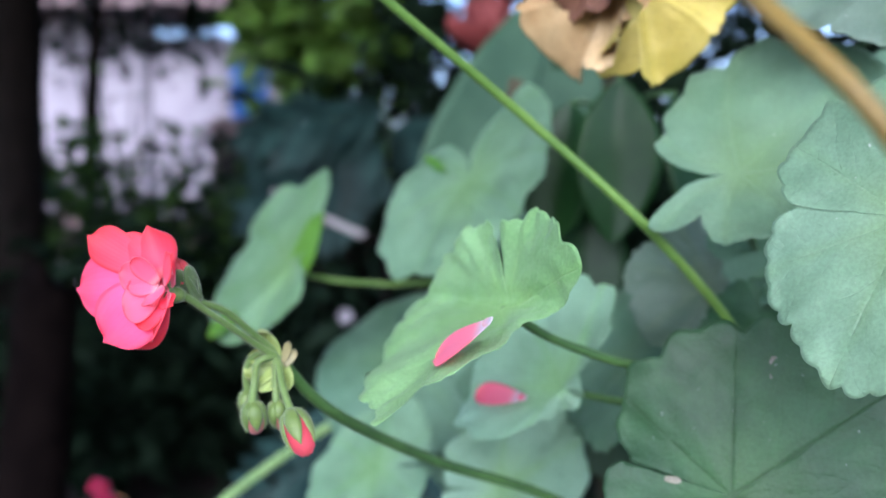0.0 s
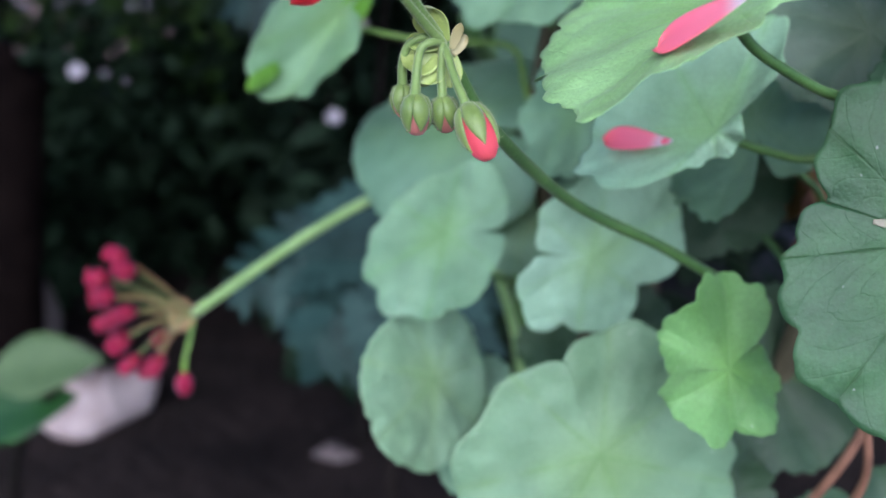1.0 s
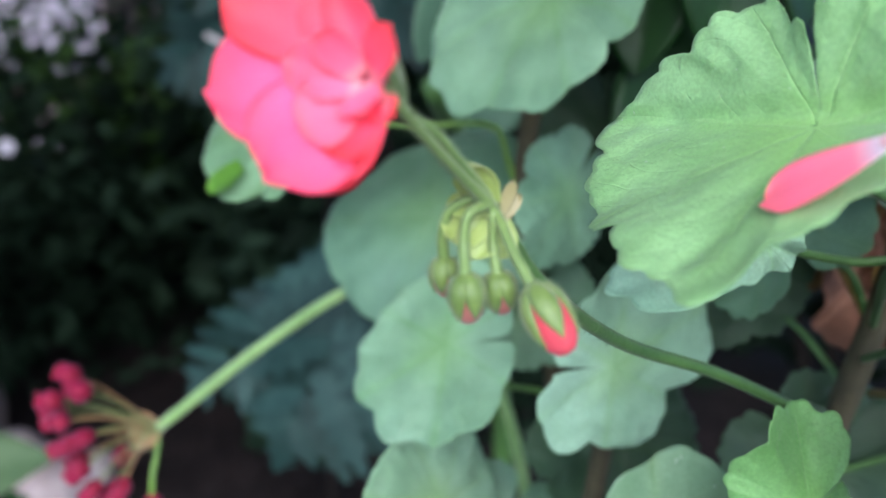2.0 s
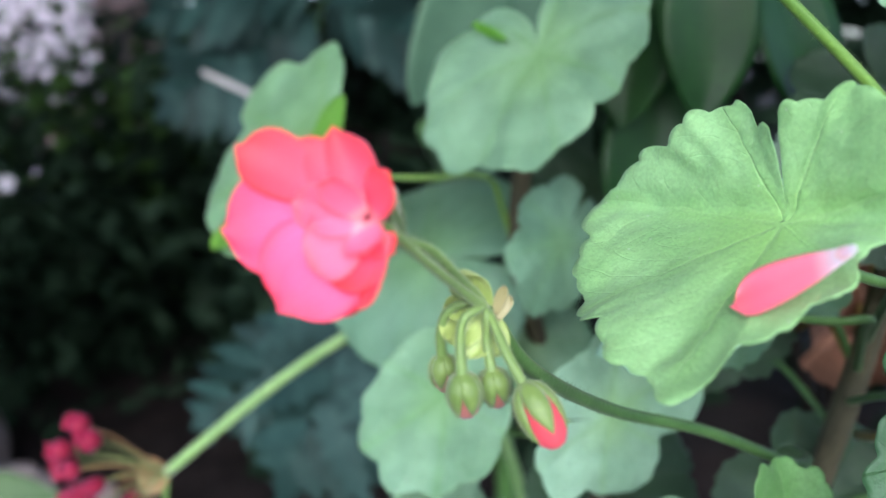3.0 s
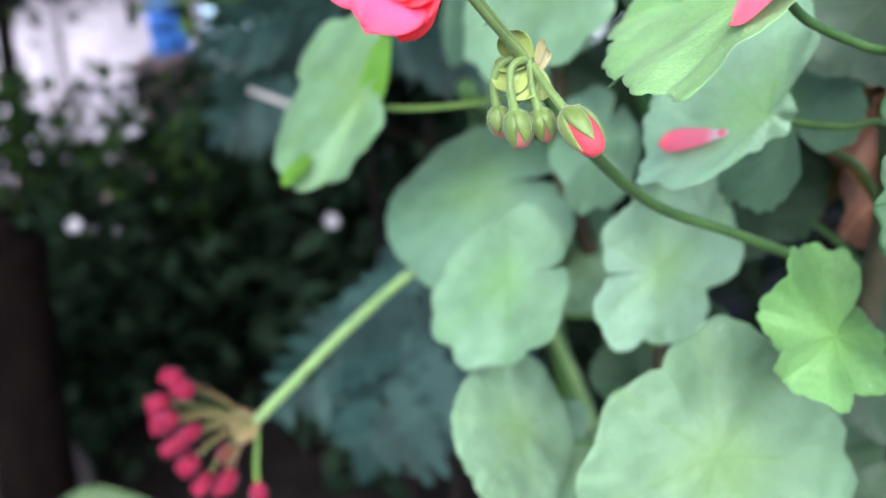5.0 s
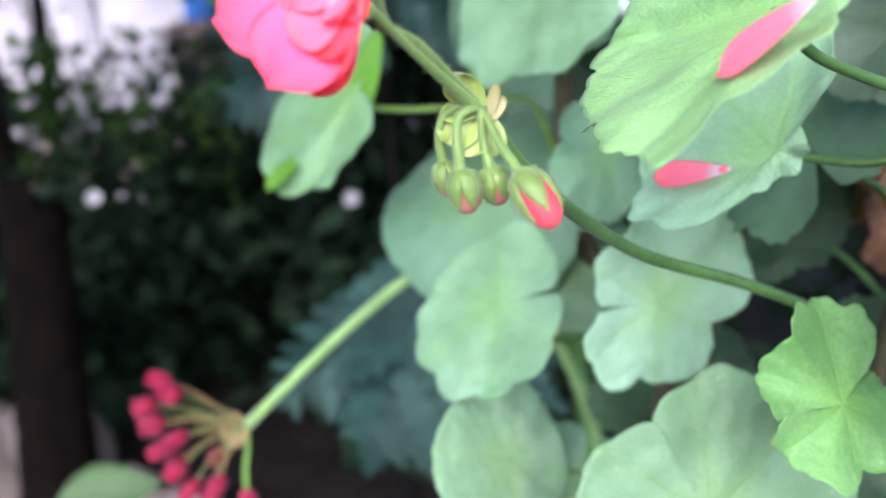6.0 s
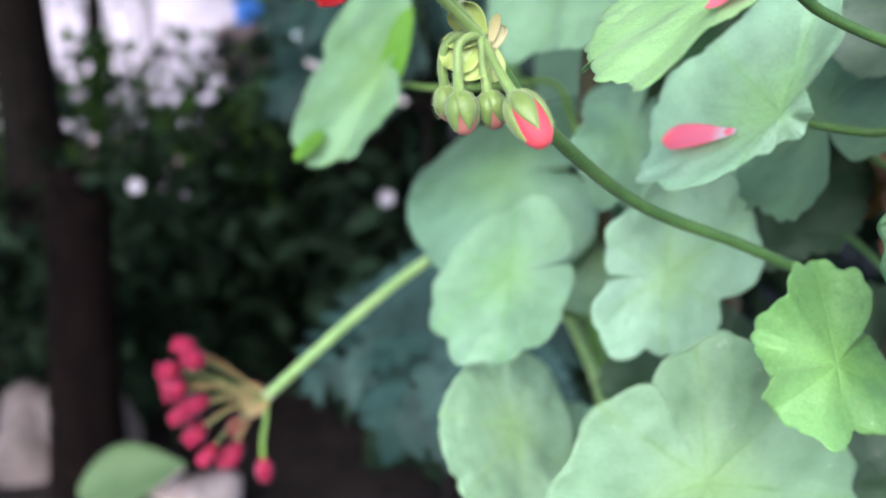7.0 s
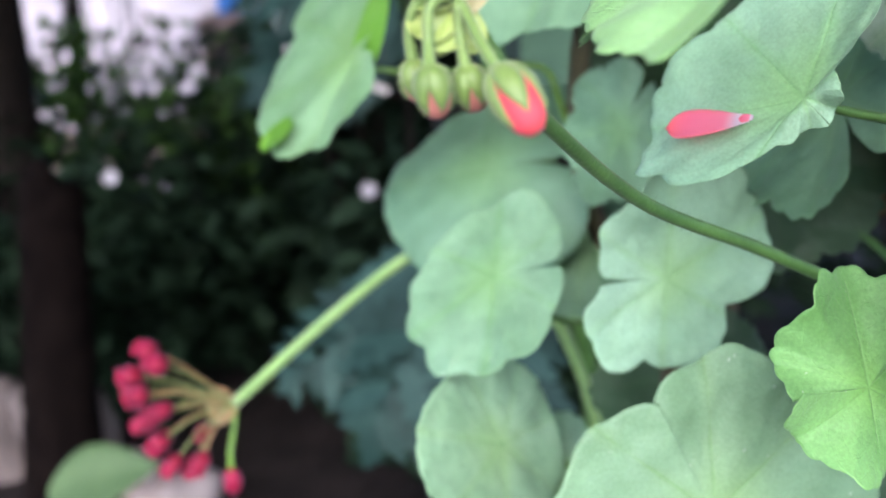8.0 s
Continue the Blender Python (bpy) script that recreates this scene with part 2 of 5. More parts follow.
YELLOW = plain_material("withered_yellow_blade", (0.440, 0.370, 0.060), (0.560, 0.470, 0.120), 60, 0.6, 0.6, 0.001)
TAN = plain_material("dry_tan_blade", (0.420, 0.270, 0.110), (0.620, 0.470, 0.240), 45, 0.7, 0.8, 0.001)
OCHRE = plain_material("dying_ochre_blade", (0.110, 0.085, 0.022), (0.190, 0.120, 0.035), 50, 0.7, 0.7, 0.001)
BROWN = plain_material("dry_brown_blade", (0.120, 0.055, 0.030), (0.250, 0.120, 0.070), 60, 0.75, 0.8, 0.001)
WOOD = plain_material("woody_stem", (0.046, 0.042, 0.020), (0.085, 0.074, 0.036), 50, 0.85, 0.8, 0.002)
# BARK, STUMP and SOIL hold the background's shade in their near-black colours
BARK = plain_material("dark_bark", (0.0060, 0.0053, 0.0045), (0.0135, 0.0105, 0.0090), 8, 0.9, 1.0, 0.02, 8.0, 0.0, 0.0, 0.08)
STONE_PALE = plain_material("pale_stone", (0.230, 0.180, 0.170), (0.450, 0.380, 0.365), 11, 0.85, 0.8, 0.01)
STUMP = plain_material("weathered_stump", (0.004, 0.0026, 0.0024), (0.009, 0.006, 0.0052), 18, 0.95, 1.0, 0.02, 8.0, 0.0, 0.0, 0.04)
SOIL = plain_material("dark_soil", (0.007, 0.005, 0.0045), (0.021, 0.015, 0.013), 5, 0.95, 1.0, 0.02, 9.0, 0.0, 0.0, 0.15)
STONE = plain_material("pinkish_stone", (0.075, 0.060, 0.056), (0.145, 0.115, 0.108), 9, 0.85, 0.8, 0.01)
WHITEWASH = plain_material("whitewashed_wall", (0.280, 0.260, 0.295), (0.410, 0.382, 0.420), 2.4, 0.85, 0.4, 0.01)
PINKWALL = plain_material("faded_pink_plaster", (0.190, 0.135, 0.130), (0.270, 0.200, 0.190), 2.0, 0.85, 0.4, 0.01)
BLUE = plain_material("blue_plastic", (0.030, 0.150, 0.520), (0.050, 0.210, 0.640), 3, 0.45, 0.3, 0.004)
# Tree shade over the background is put into this near-black leaf colour
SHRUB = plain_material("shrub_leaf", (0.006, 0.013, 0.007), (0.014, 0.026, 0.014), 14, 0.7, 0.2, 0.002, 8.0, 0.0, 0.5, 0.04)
SHRUB_LIGHT = plain_material("light_shrub_leaf", (0.080, 0.180, 0.022), (0.145, 0.265, 0.038), 14, 0.5, 0.2, 0.002, 8.0, 0.0, 0.4)
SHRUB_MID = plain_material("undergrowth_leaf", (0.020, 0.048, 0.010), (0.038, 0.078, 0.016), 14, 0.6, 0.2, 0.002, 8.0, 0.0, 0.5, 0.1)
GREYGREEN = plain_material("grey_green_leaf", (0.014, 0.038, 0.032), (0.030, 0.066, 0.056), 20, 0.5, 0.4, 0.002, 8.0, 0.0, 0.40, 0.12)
# Darker copy of GREYGREEN, with the tall plant's shade put into the colour
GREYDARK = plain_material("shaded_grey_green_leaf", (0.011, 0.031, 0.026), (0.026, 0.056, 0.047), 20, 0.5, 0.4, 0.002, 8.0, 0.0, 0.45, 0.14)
STRAP = plain_material("strap_leaf", (0.046, 0.100, 0.056), (0.072, 0.140, 0.078), 20, 0.55, 0.3, 0.001, 8.0, 0.0, 0.0, 0.2)
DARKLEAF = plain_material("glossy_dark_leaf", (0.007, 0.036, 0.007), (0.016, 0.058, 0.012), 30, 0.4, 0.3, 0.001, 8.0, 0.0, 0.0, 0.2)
PADGREEN = plain_material("pad_green", (0.050, 0.090, 0.036), (0.080, 0.130, 0.052), 12, 0.55, 0.3, 0.002, 8.0, 0.0, 0.0, 0.2)
REDBROWN = plain_material("dull_red_petal", (0.240, 0.040, 0.040), (0.340, 0.070, 0.060), 20, 0.6, 0.3, 0.002)
PALEWOOD = plain_material("bleached_twig", (0.420, 0.380, 0.360), (0.560, 0.520, 0.500), 30, 0.8, 0.6, 0.002)
# White for the blurred glints of light among the shrubs
GLINT_WHITE = plain_material("glint_white", (0.300, 0.285, 0.310), (0.420, 0.400, 0.430), 40, 0.6, 0.2, 0.001)


# ---- builders ----
def mesh_of(name, verts, faces, material, uvs=None, smooth=True):
    me = bpy.data.meshes.new(name)
    me.from_pydata([tuple(v) for v in verts], [], faces)
    me.materials.append(material)
    if uvs is not None:
        layer = me.uv_layers.new(name="UVMap")
        idx = np.empty(len(me.loops), dtype=np.int32)
        me.loops.foreach_get("vertex_index", idx)
        layer.data.foreach_set("uv", np.asarray(uvs, dtype=np.float32)[idx].ravel())
    if smooth:
        me.polygons.foreach_set("use_smooth", [True] * len(me.polygons))
    me.update()
    return me


def thing(name, at, label, category, group="", kind=""):
    ob = new(name)
    ob.location = at
    ob.empty_display_size = 0.02
    return tagged(ob, label, category, group, kind)


def part(name, me, parent, m=None, label=""):
    """One mesh object under a thing or a part; m is its pose in the world."""
    ob = new(name, me)
    world_pose = m if m is not None else Matrix.Identity(4)
    ob.parent = parent
    ob.matrix_parent_inverse = Matrix.Identity(4)
    up = Matrix.Identity(4)
    p = parent
    while p is not None:
        up = p.matrix_basis @ up
        p = p.parent
    ob.matrix_basis = up.inverted() @ world_pose
    if label:
        tagged(ob, label)
    return ob


def basis(origin, ahead, normal):
    """A pose with y along ahead and z along normal."""
    z = Vector(normal).normalized()
    y = Vector(ahead)
    y = (y - z * y.dot(z)).normalized()
    x = y.cross(z)
    m = Matrix((x, y, z)).transposed().to_4x4()
    m.translation = Vector(origin)
    return m


def spline(points, steps):
    """Catmull-Rom through the points."""
    p = [Vector(q) for q in points]
    p = [2 * p[0] - p[1]] + p + [2 * p[-1] - p[-2]]
    out = []
    for i in range(1, len(p) - 2):
        for s in range(steps):
            t = s / steps
            a, b, c, d = p[i - 1], p[i], p[i + 1], p[i + 2]
            out.append(0.5 * ((2 * b) + (c - a) * t + (2 * a - 5 * b + 4 * c - d) * t * t + (3 * b - a - 3 * c + d) * t ** 3))
    return out + [p[-2]]


def tube(name, points, radii, material, sides=12, steps=8, rough=0.03, hairs=0, hair_len=0.0009, seed=1):
    """A tapered, slightly uneven stalk through the points, with downy hairs if wanted."""
    rng = random.Random(seed)
    path = spline(points, steps)
    n = len(path)
    verts, faces = [], []
    side = Vector((0, 0, 1)).cross(path[1] - path[0])
    if side.length < 1e-6:
        side = Vector((1, 0, 0))
    side.normalize()
    for i, q in enumerate(path):
        way = (path[min(i + 1, n - 1)] - path[max(i - 1, 0)]).normalized()
        side = (side - way * side.dot(way)).normalized()
        up = way.cross(side)
        f = i / (n - 1) * (len(radii) - 1)
        j = min(int(f), len(radii) - 2)
        r = radii[j] + (radii[j + 1] - radii[j]) * (f - j)
        for a in range(sides):
            ang = 2 * math.pi * a / sides
            rr = r * (1 + rough * noise.noise(q * 150 + Vector((ang, seed, 0))))
            verts.append(q + (side * math.cos(ang) + up * math.sin(ang)) * rr)
    for i in range(n - 1):
        for a in range(sides):
            b = (a + 1) % sides
            faces.append((i * sides + a, i * sides + b, (i + 1) * sides + b, (i + 1) * sides + a))
    faces.append(tuple(range(sides))[::-1])
    faces.append(tuple((n - 1) * sides + a for a in range(sides)))
    for _ in range(hairs):
        v = rng.randrange(sides, (n - 1) * sides)
        i = v // sides
        p0 = verts[v] * 0.5 + verts[min(v + sides, n * sides - 1)] * 0.5 if rng.random() < 0.5 else verts[v]
        outw = (verts[v] - path[i]).normalized()
        tip = p0 + (outw + Vector((rng.uniform(-.3, .3), rng.uniform(-.3, .3), rng.uniform(-.3, .3)))) * hair_len * rng.uniform(.5, 1.2)
        w = Vector((rng.uniform(-1, 1), rng.uniform(-1, 1), rng.uniform(-1, 1))).normalized().cross(outw).normalized() * 0.00005
        k = len(verts)
        verts += [p0 - w, p0 + w, p0 + w.cross(outw), tip]
        faces += [(k, k + 1, k + 3), (k + 1, k + 2, k + 3), (k + 2, k, k + 3)]
    return mesh_of(name, verts, faces, material)


def lobe_reach(lobes, at):
    """How far a blade's rim lies from the stalk in a direction, rounded at each lobe and sharp in the dips between."""
    first, last = lobes[0], lobes[-1]
    if at <= first[0]:
        return first[1] + (last[2] - first[1]) * min(1, (first[0] - at) / 14) ** 1.7
    if at >= last[0]:
        return last[1] + (last[2] - last[1]) * min(1, (at - last[0]) / 14) ** 1.7
    for (a, r, dip), (b, q, _) in zip(lobes, lobes[1:]):
        if at <= b:
            d = (at - a) / (b - a) * 2
            return r + (dip - r) * d ** 1.7 if d < 1 else q + (dip - q) * (2 - d) ** 1.7


def leaf_blade(R, asp, material, seed, lobes=7, notch=0.10, tooth=0.055, cup=0.10, wave=0.05, gap=7.0, fold=0.0, curl=0.0, overlap=0.0, reach=None, sinus=180.0, bend=0.0, hinge=0.0015, soft=0.006, pleat=None):
    """A round scalloped blade: y runs from the stalk to the tip, the sinus opens to -y.
    cup: how far the rim rises; wave: ruffle of the rim; fold: the two halves lifted about the middle vein;
    curl: the tip rolled; bend: the part behind the hinge turned up by so many degrees; pleat: a groove from the stalk to the rim (degrees, half width, depth).
    reach: the lobes of an uneven blade as (degrees round from the tip, mm to its rim, mm to the dip after it); sinus: where its notch lies."""
    rng = random.Random(seed)
    nt, nr = lobes * 36, 24
    span = math.radians(180 - gap)
    ph = [rng.uniform(0, 6.28) for _ in range(5)]
    lobe_r = [1 + rng.uniform(-0.05, 0.05) for _ in range(lobes)]
    verts, uvs = [], []
    thick = 0.00032
    centre = math.radians(sinus - 180)
    for layer in (0, 1):
        for i in range(nt + 1):
            s = i / nt
            th = centre - span + 2 * span * s
            u = s * lobes
            k = min(int(u), lobes - 1)
            f = u - k
            bump = math.sin(math.pi * f) ** 0.55 if 0 < f < 1 else 0.0
            teeth = abs(math.sin(math.pi * (f + 0.03 * math.sin(k * 2.1 + ph[3])) * 5)) ** 0.7 * (0.75 + 0.25 * math.sin(u * 9.7 + ph[4]))
            if reach:
                rim = lobe_reach(reach, math.degrees(th)) / (1000 * R) * (1 - tooth * (1 - teeth)) * (1 + 0.012 * noise.noise(Vector((th * 7, seed, 0))))
            else:
                rim = (0.92 + 0.08 * math.cos(th)) * (1 - notch * (1 - bump)) * (1 - tooth * (1 - teeth)) * (1 + (lobe_r[k] - 1) * bump)
                rim *= 1 + 0.02 * math.sin(3 * th + ph[0]) + 0.03 * noise.noise(Vector((th * 2.3, seed, 5))) + 0.016 * noise.noise(Vector((th * 7, seed, 0)))
            end = min(s, 1 - s) * lobes
            if end < 0.35 and not reach:
                rim *= 0.86 + 0.14 * math.sqrt(max(end, 0) / 0.35)
            full = math.radians(179.6)
            for j in range(nr + 1):
                v = (j / nr) ** 0.85
                r = R * rim * v
                th = centre + (full + (span - full) * v * v) * (2 * s - 1)
                x, y = asp * r * math.sin(th), r * math.cos(th)
                q = Vector((x / R, y / R, seed * 1.7))
                z = R * (cup * v ** 1.6 + fold * (math.sqrt((x / R) ** 2 + 0.09) - 0.3) * 1.25)
                z += R * wave * v ** 2 * (0.6 * math.sin(lobes * (th + span) / (2 * span) * 2 * math.pi + math.pi / 2) + 0.5 * math.sin(2 * th + ph[1]) + 0.5 * math.sin(5 * th + ph[2]) * v)
                z += R * 0.034 * noise.noise(q * 3.1) * v + R * 0.022 * noise.noise(q * 8) * v + R * 0.0055 * noise.noise(q * 17)
                z += R * 0.009 * v * (1 - v * 0.4) * (abs(math.cos(math.pi * f)) - 0.4 if 0 < f < 1 else 0.6) * -1 * -0.9
                if y > 0:
                    z -= R * curl * (y / R) ** 2.2
                if overlap:
                    z += overlap * R * v * (1 if th > 0 else -1) * max(0, abs(th) - 2.2)
                if pleat:
                    aside = abs(math.degrees(th) - pleat[0]) / pleat[1]
                    z -= R * pleat[2] * v * max(0.0, 1 - aside) ** 1.2
                z -= (thick if layer else 0) * (1 - 0.6 * v)
                if bend and y < -hinge:
                    far = -y - hinge
                    ease = min(1.0, far / soft)
                    turn = math.radians(bend) * ease * (2 - ease)
                    y, z = -hinge - far * math.cos(turn) + z * math.sin(turn), far * math.sin(turn) + z * math.cos(turn)
                verts.append(Vector((x, y, z)))
                uvs.append((u, v))
    faces = []
    row = nr + 1
    base = (nt + 1) * row
    for i in range(nt):
        for j in range(nr):
            a, b, c, d = i * row + j, (i + 1) * row + j, (i + 1) * row + j + 1, i * row + j + 1
            if j == 0:
                faces.append((a, d, c))
                faces.append((base + a, base + c, base + d))
            else:
                faces.append((a, d, c, b))
                faces.append((base + a, base + b, base + c, base + d))
        o = i * row + nr
        faces.append((o, base + o, base + o + row, o + row))
    for j in range(nr):
        faces.append((j, base + j, base + j + 1, j + 1))
        e = nt * row + j
        faces.append((e, e + 1, base + e + 1, base + e))
    me = mesh_of("leaf", verts, faces, material, uvs)
    me.flip_normals()
    return me


def petal_mesh(length, width, material, seed, cup=0.25, recurve=0.2, ruffle=0.05, claw=0.18, thick=0.00022, blunt=1.6, dome=0.0):
    """An obovate petal: y from the claw to the rim, rising along z as it cups."""
    rng = random.Random(seed)
    nu, nv = 14, 24
    p1, p2 = rng.uniform(0, 6), rng.uniform(0, 6)
    verts, uvs = [], []
    for layer in (0, 1):
        for j in range(nv + 1):
            v = 1 - (1 - j / nv) ** 2.0
            top = 0.36 + 0.16 * blunt
            if v < top:
                g = v / top
                half = width * 0.5 * (claw + (1 - claw) * math.sin(math.pi / 2 * g) ** 1.15)
            else:
                half = width * 0.5 * max(0.012, math.sqrt(max(0.0, 1 - ((v - top) / (1 - top)) ** 2.2)))
            for i in range(nu + 1):
                u = i / nu * 2 - 1
                x = half * u
                y = length * (v - 0.04 * u * u * v + 0.018 * v * v * math.sin(2.6 * u + p2))
                z = cup * width * u * u * v * 0.6 + cup * length * v * v * 0.5 - recurve * length * max(0, v - 0.55) ** 2 * 2
                z -= dome * width * u * u * min(1.0, v * 1.6)
                z += ruffle * width * v * v * (math.sin(3.2 * u + p1) + 0.5 * math.sin(6.1 * u + p2))
                verts.append(Vector((x, y, z - layer * thick)))
                uvs.append((u * 0.5 + 0.5, v))
    row, base, faces = nu + 1, (nu + 1) * (nv + 1), []
    for j in range(nv):
        for i in range(nu):
            a, b, c, d = j * row + i, j * row + i + 1, (j + 1) * row + i + 1, (j + 1) * row + i
            faces += [(a, b, c, d), (base + a, base + d, base + c, base + b)]
        faces += [(j * row, (j + 1) * row, base + (j + 1) * row, base + j * row)]
        e = j * row + nu
        faces += [(e, base + e, base + e + row, e + row)]
    for i in range(nu):
        faces += [(i, base + i, base + i + 1, i + 1)]
        e = nv * row + i
        faces += [(e, e + 1, base + e + 1, base + e)]
    return mesh_of("petal", verts, faces, material, uvs)


def lathe(name, profile, material, sides=20, ribs=0, rib=0.0, seed=0):
    """A turned shape about z from (radius, height) pairs, with soft ribs if wanted."""
    verts, uvs, faces = [], [], []
    n = len(profile)
    for k, (r, h) in enumerate(profile):
        for a in range(sides):
            ang = 2 * math.pi * a / sides
            rr = r * (1 + rib * math.cos(ribs * ang) + 0.02 * noise.noise(Vector((math.cos(ang), math.sin(ang), h * 200 + seed))))
            verts.append(Vector((rr * math.cos(ang), rr * math.sin(ang), h)))
            uvs.append((a / sides, k / (n - 1)))
    for k in range(n - 1):
        for a in range(sides):
            b = (a + 1) % sides
            faces.append((k * sides + a, k * sides + b, (k + 1) * sides + b, (k + 1) * sides + a))
    faces += [tuple(range(sides))[::-1], tuple((n - 1) * sides + a for a in range(sides))]
    return mesh_of(name, verts, faces, material, uvs)


def aim(origin, way):
    """A pose with z along way."""
    m = Vector(way).to_track_quat("Z", "Y").to_matrix().to_4x4()
    m.translation = Vector(origin)
    return m


# ---- setting: ground, house wall ----
def ground_mesh():
    verts, faces = [], []
    n = 90
    for i in range(n + 1):
        for j in range(n + 1):
            a, b = i / n * 2 - 1, j / n * 2 - 1
            x, y = 120 * math.copysign(abs(a) ** 3.4, a), 120 * math.copysign(abs(b) ** 3.4, b) + 1.6
            q = Vector((x, y, 0))
            z = 0.05 * noise.noise(q * 1.3) + 0.02 * noise.noise(q * 5) + 0.008 * noise.noise(q * 17)
            verts.append(Vector((x, y, z if q.length < 12 else 0)))
    for i in range(n):
        for j in range(n):
            k = i * (n + 1) + j
            faces.append((k, k + n + 1, k + n + 2, k + 1))
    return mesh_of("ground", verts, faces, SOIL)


tagged(new("ground", ground_mesh()), "dark garden soil, bare and uneven, deepened to near-black for shade", "ground", kind="structure")


def block(size, bevel=0.004):
    bm = bmesh.new()
    bmesh.ops.create_cube(bm, size=1)
    bmesh.ops.scale(bm, vec=size, verts=bm.verts)
    bmesh.ops.bevel(bm, geom=bm.edges, offset=bevel, segments=2, affect="EDGES")
    return bm


def from_bm(name, bm, material, smooth=False):
    me = bpy.data.meshes.new(name)
    bm.to_mesh(me)
    bm.free()
    me.materials.append(material)
    if smooth:
        me.polygons.foreach_set("use_smooth", [True] * len(me.polygons))
    return me


# ---- the geranium plant ----
plant = thing("geranium_plant", (0.06, 0.46, 0.0), "bushy garden geranium with round scalloped leaves, coral flower and hanging buds", "plant")

# woody stems that carry the leaves
STEMS = {
    "back": [(0.060, 0.54, -0.02), (0.055, 0.53, 0.30), (0.040, 0.51, 0.60), (0.016, 0.49, 0.72), (0.040, 0.48, 0.86)],
    "right": [(0.10, 0.47, -0.02), (0.105, 0.45, 0.30), (0.110, 0.40, 0.55), (0.125, 0.36, 0.72), (0.135, 0.34, 0.86)],
    "low": [(0.06, 0.50, -0.02), (0.05, 0.47, 0.25), (0.034, 0.44, 0.50), (0.040, 0.41, 0.66)],
}
for key, pts in STEMS.items():
    part("stem", tube("stem", pts, [0.007, 0.006, 0.0055, 0.005, 0.004], WOOD, 12, 8, 0.12, seed=len(key)), plant, label="knobbly grey-brown woody stem")

JOINS = {k: [Vector(p) for p in spline(v, 12)] for k, v in STEMS.items()}


def leaf(o, tip, n, R, asp, material, seed, label, stem="right", via=(), stalk_r=0.00135, stalk_mat=None, shape=None):
    """A leaf blade at o, with its stalk bending back to a woody stem."""
    shape = shape or {}
    blade = part("leaf", leaf_blade(R, asp, material, seed, **shape), plant, basis(o, tip, n), label)
    start = Vector(o) - Vector(n).normalized() * 0.0006
    pts = [start] + [Vector(q) for q in via]
    if stem:
        last = pts[-1]
        goal = min(JOINS[stem], key=lambda q: (q - last).length + 1.2 * abs(q.z - (last.z - 0.05)))
        if not via:
            pts.append(start - Vector(n).normalized() * 0.014 + (goal - start) * 0.22 + Vector((0, 0, -0.002)))
        pts.append((pts[-1] + goal) * 0.5 + Vector((0, 0, 0.006)))
        pts.append(goal)
    part("petiole", tube("petiole", pts, [stalk_r * 0.9, stalk_r, stalk_r * 1.15], stalk_mat or STEM_DARK, 10, 7, 0.04, hairs=60, hair_len=0.0007, seed=seed), blade)
    return blade


near_leaf = leaf((0.0141, 0.2304, 0.7677), (-0.768, -0.394, -0.504), (-0.49, -0.145, 0.86), 0.0400, 1.0, LEAF_FRESH, 11,
     "fresh green scalloped leaf with a fallen petal on it", "right",
     [(0.0185, 0.2350, 0.7645), (0.0297, 0.2446, 0.7571), (0.0489, 0.2532, 0.7491), (0.066, 0.2631, 0.7439)],
     shape=dict(lobes=7, tooth=0.05, cup=0.0, wave=0.045, gap=3.0, sinus=173, bend=57, reach=[
         (-178, 25, 25.5), (-152, 30.5, 31), (-130, 35.5, 35), (-112, 39, 24), (-80, 24, 24), (-52, 31, 31), (-32, 36, 38), (-11, 49.5, 43),
         (14, 45, 40.5), (44, 45, 45), (64, 48, 47), (88, 56, 50), (108, 44, 36), (128, 35, 31), (153, 29, 21.5), (166, 21, 17)]))
leaf((0.0385, 0.2909, 0.7328), (-0.167, 0.836, 0.523), (-0.68, -0.48, 0.55), 0.0420, 1.0, LEAF_PALE, 12,
     "grey-green leaf with a pink petal lying on it, half folded away", "right",
     [(0.0514, 0.2960, 0.7285), (0.0675, 0.2990, 0.7250), (0.0800, 0.3000, 0.7245)], shape=dict(cup=0.06, wave=0.03, gap=1, tooth=0.03, bend=-70, hinge=0.001, reach=[
         (-150, 8, 8), (-112, 12, 22), (-84, 38, 39), (-70, 46, 43), (-45, 44, 43), (-24, 46, 43), (5, 42, 42), (33, 44.5, 39), (58, 39.5, 33), (78, 28, 18), (100, 9, 8), (140, 8, 8)]))
broad_leaf = leaf((0.0120, 0.4240, 0.8029), (0.338, -0.799, -0.498), (-0.665, -0.577, 0.474), 0.0500, 1.0, LEAF, 13,
     "pale green broad leaf creased at its notch", "back", shape=dict(cup=0.0, wave=0.04, gap=35, tooth=0.014, sinus=208, reach=[
         (-104, 57, 54), (-70, 51, 47.5), (-40, 47, 43), (-16, 44.5, 37), (14, 44, 46), (42, 51.5, 50), (58, 51, 50.5), (86, 61, 58.5),
         (104, 60, 57.5), (122, 57.5, 56), (145, 55.5, 52), (168, 44, 40)]))
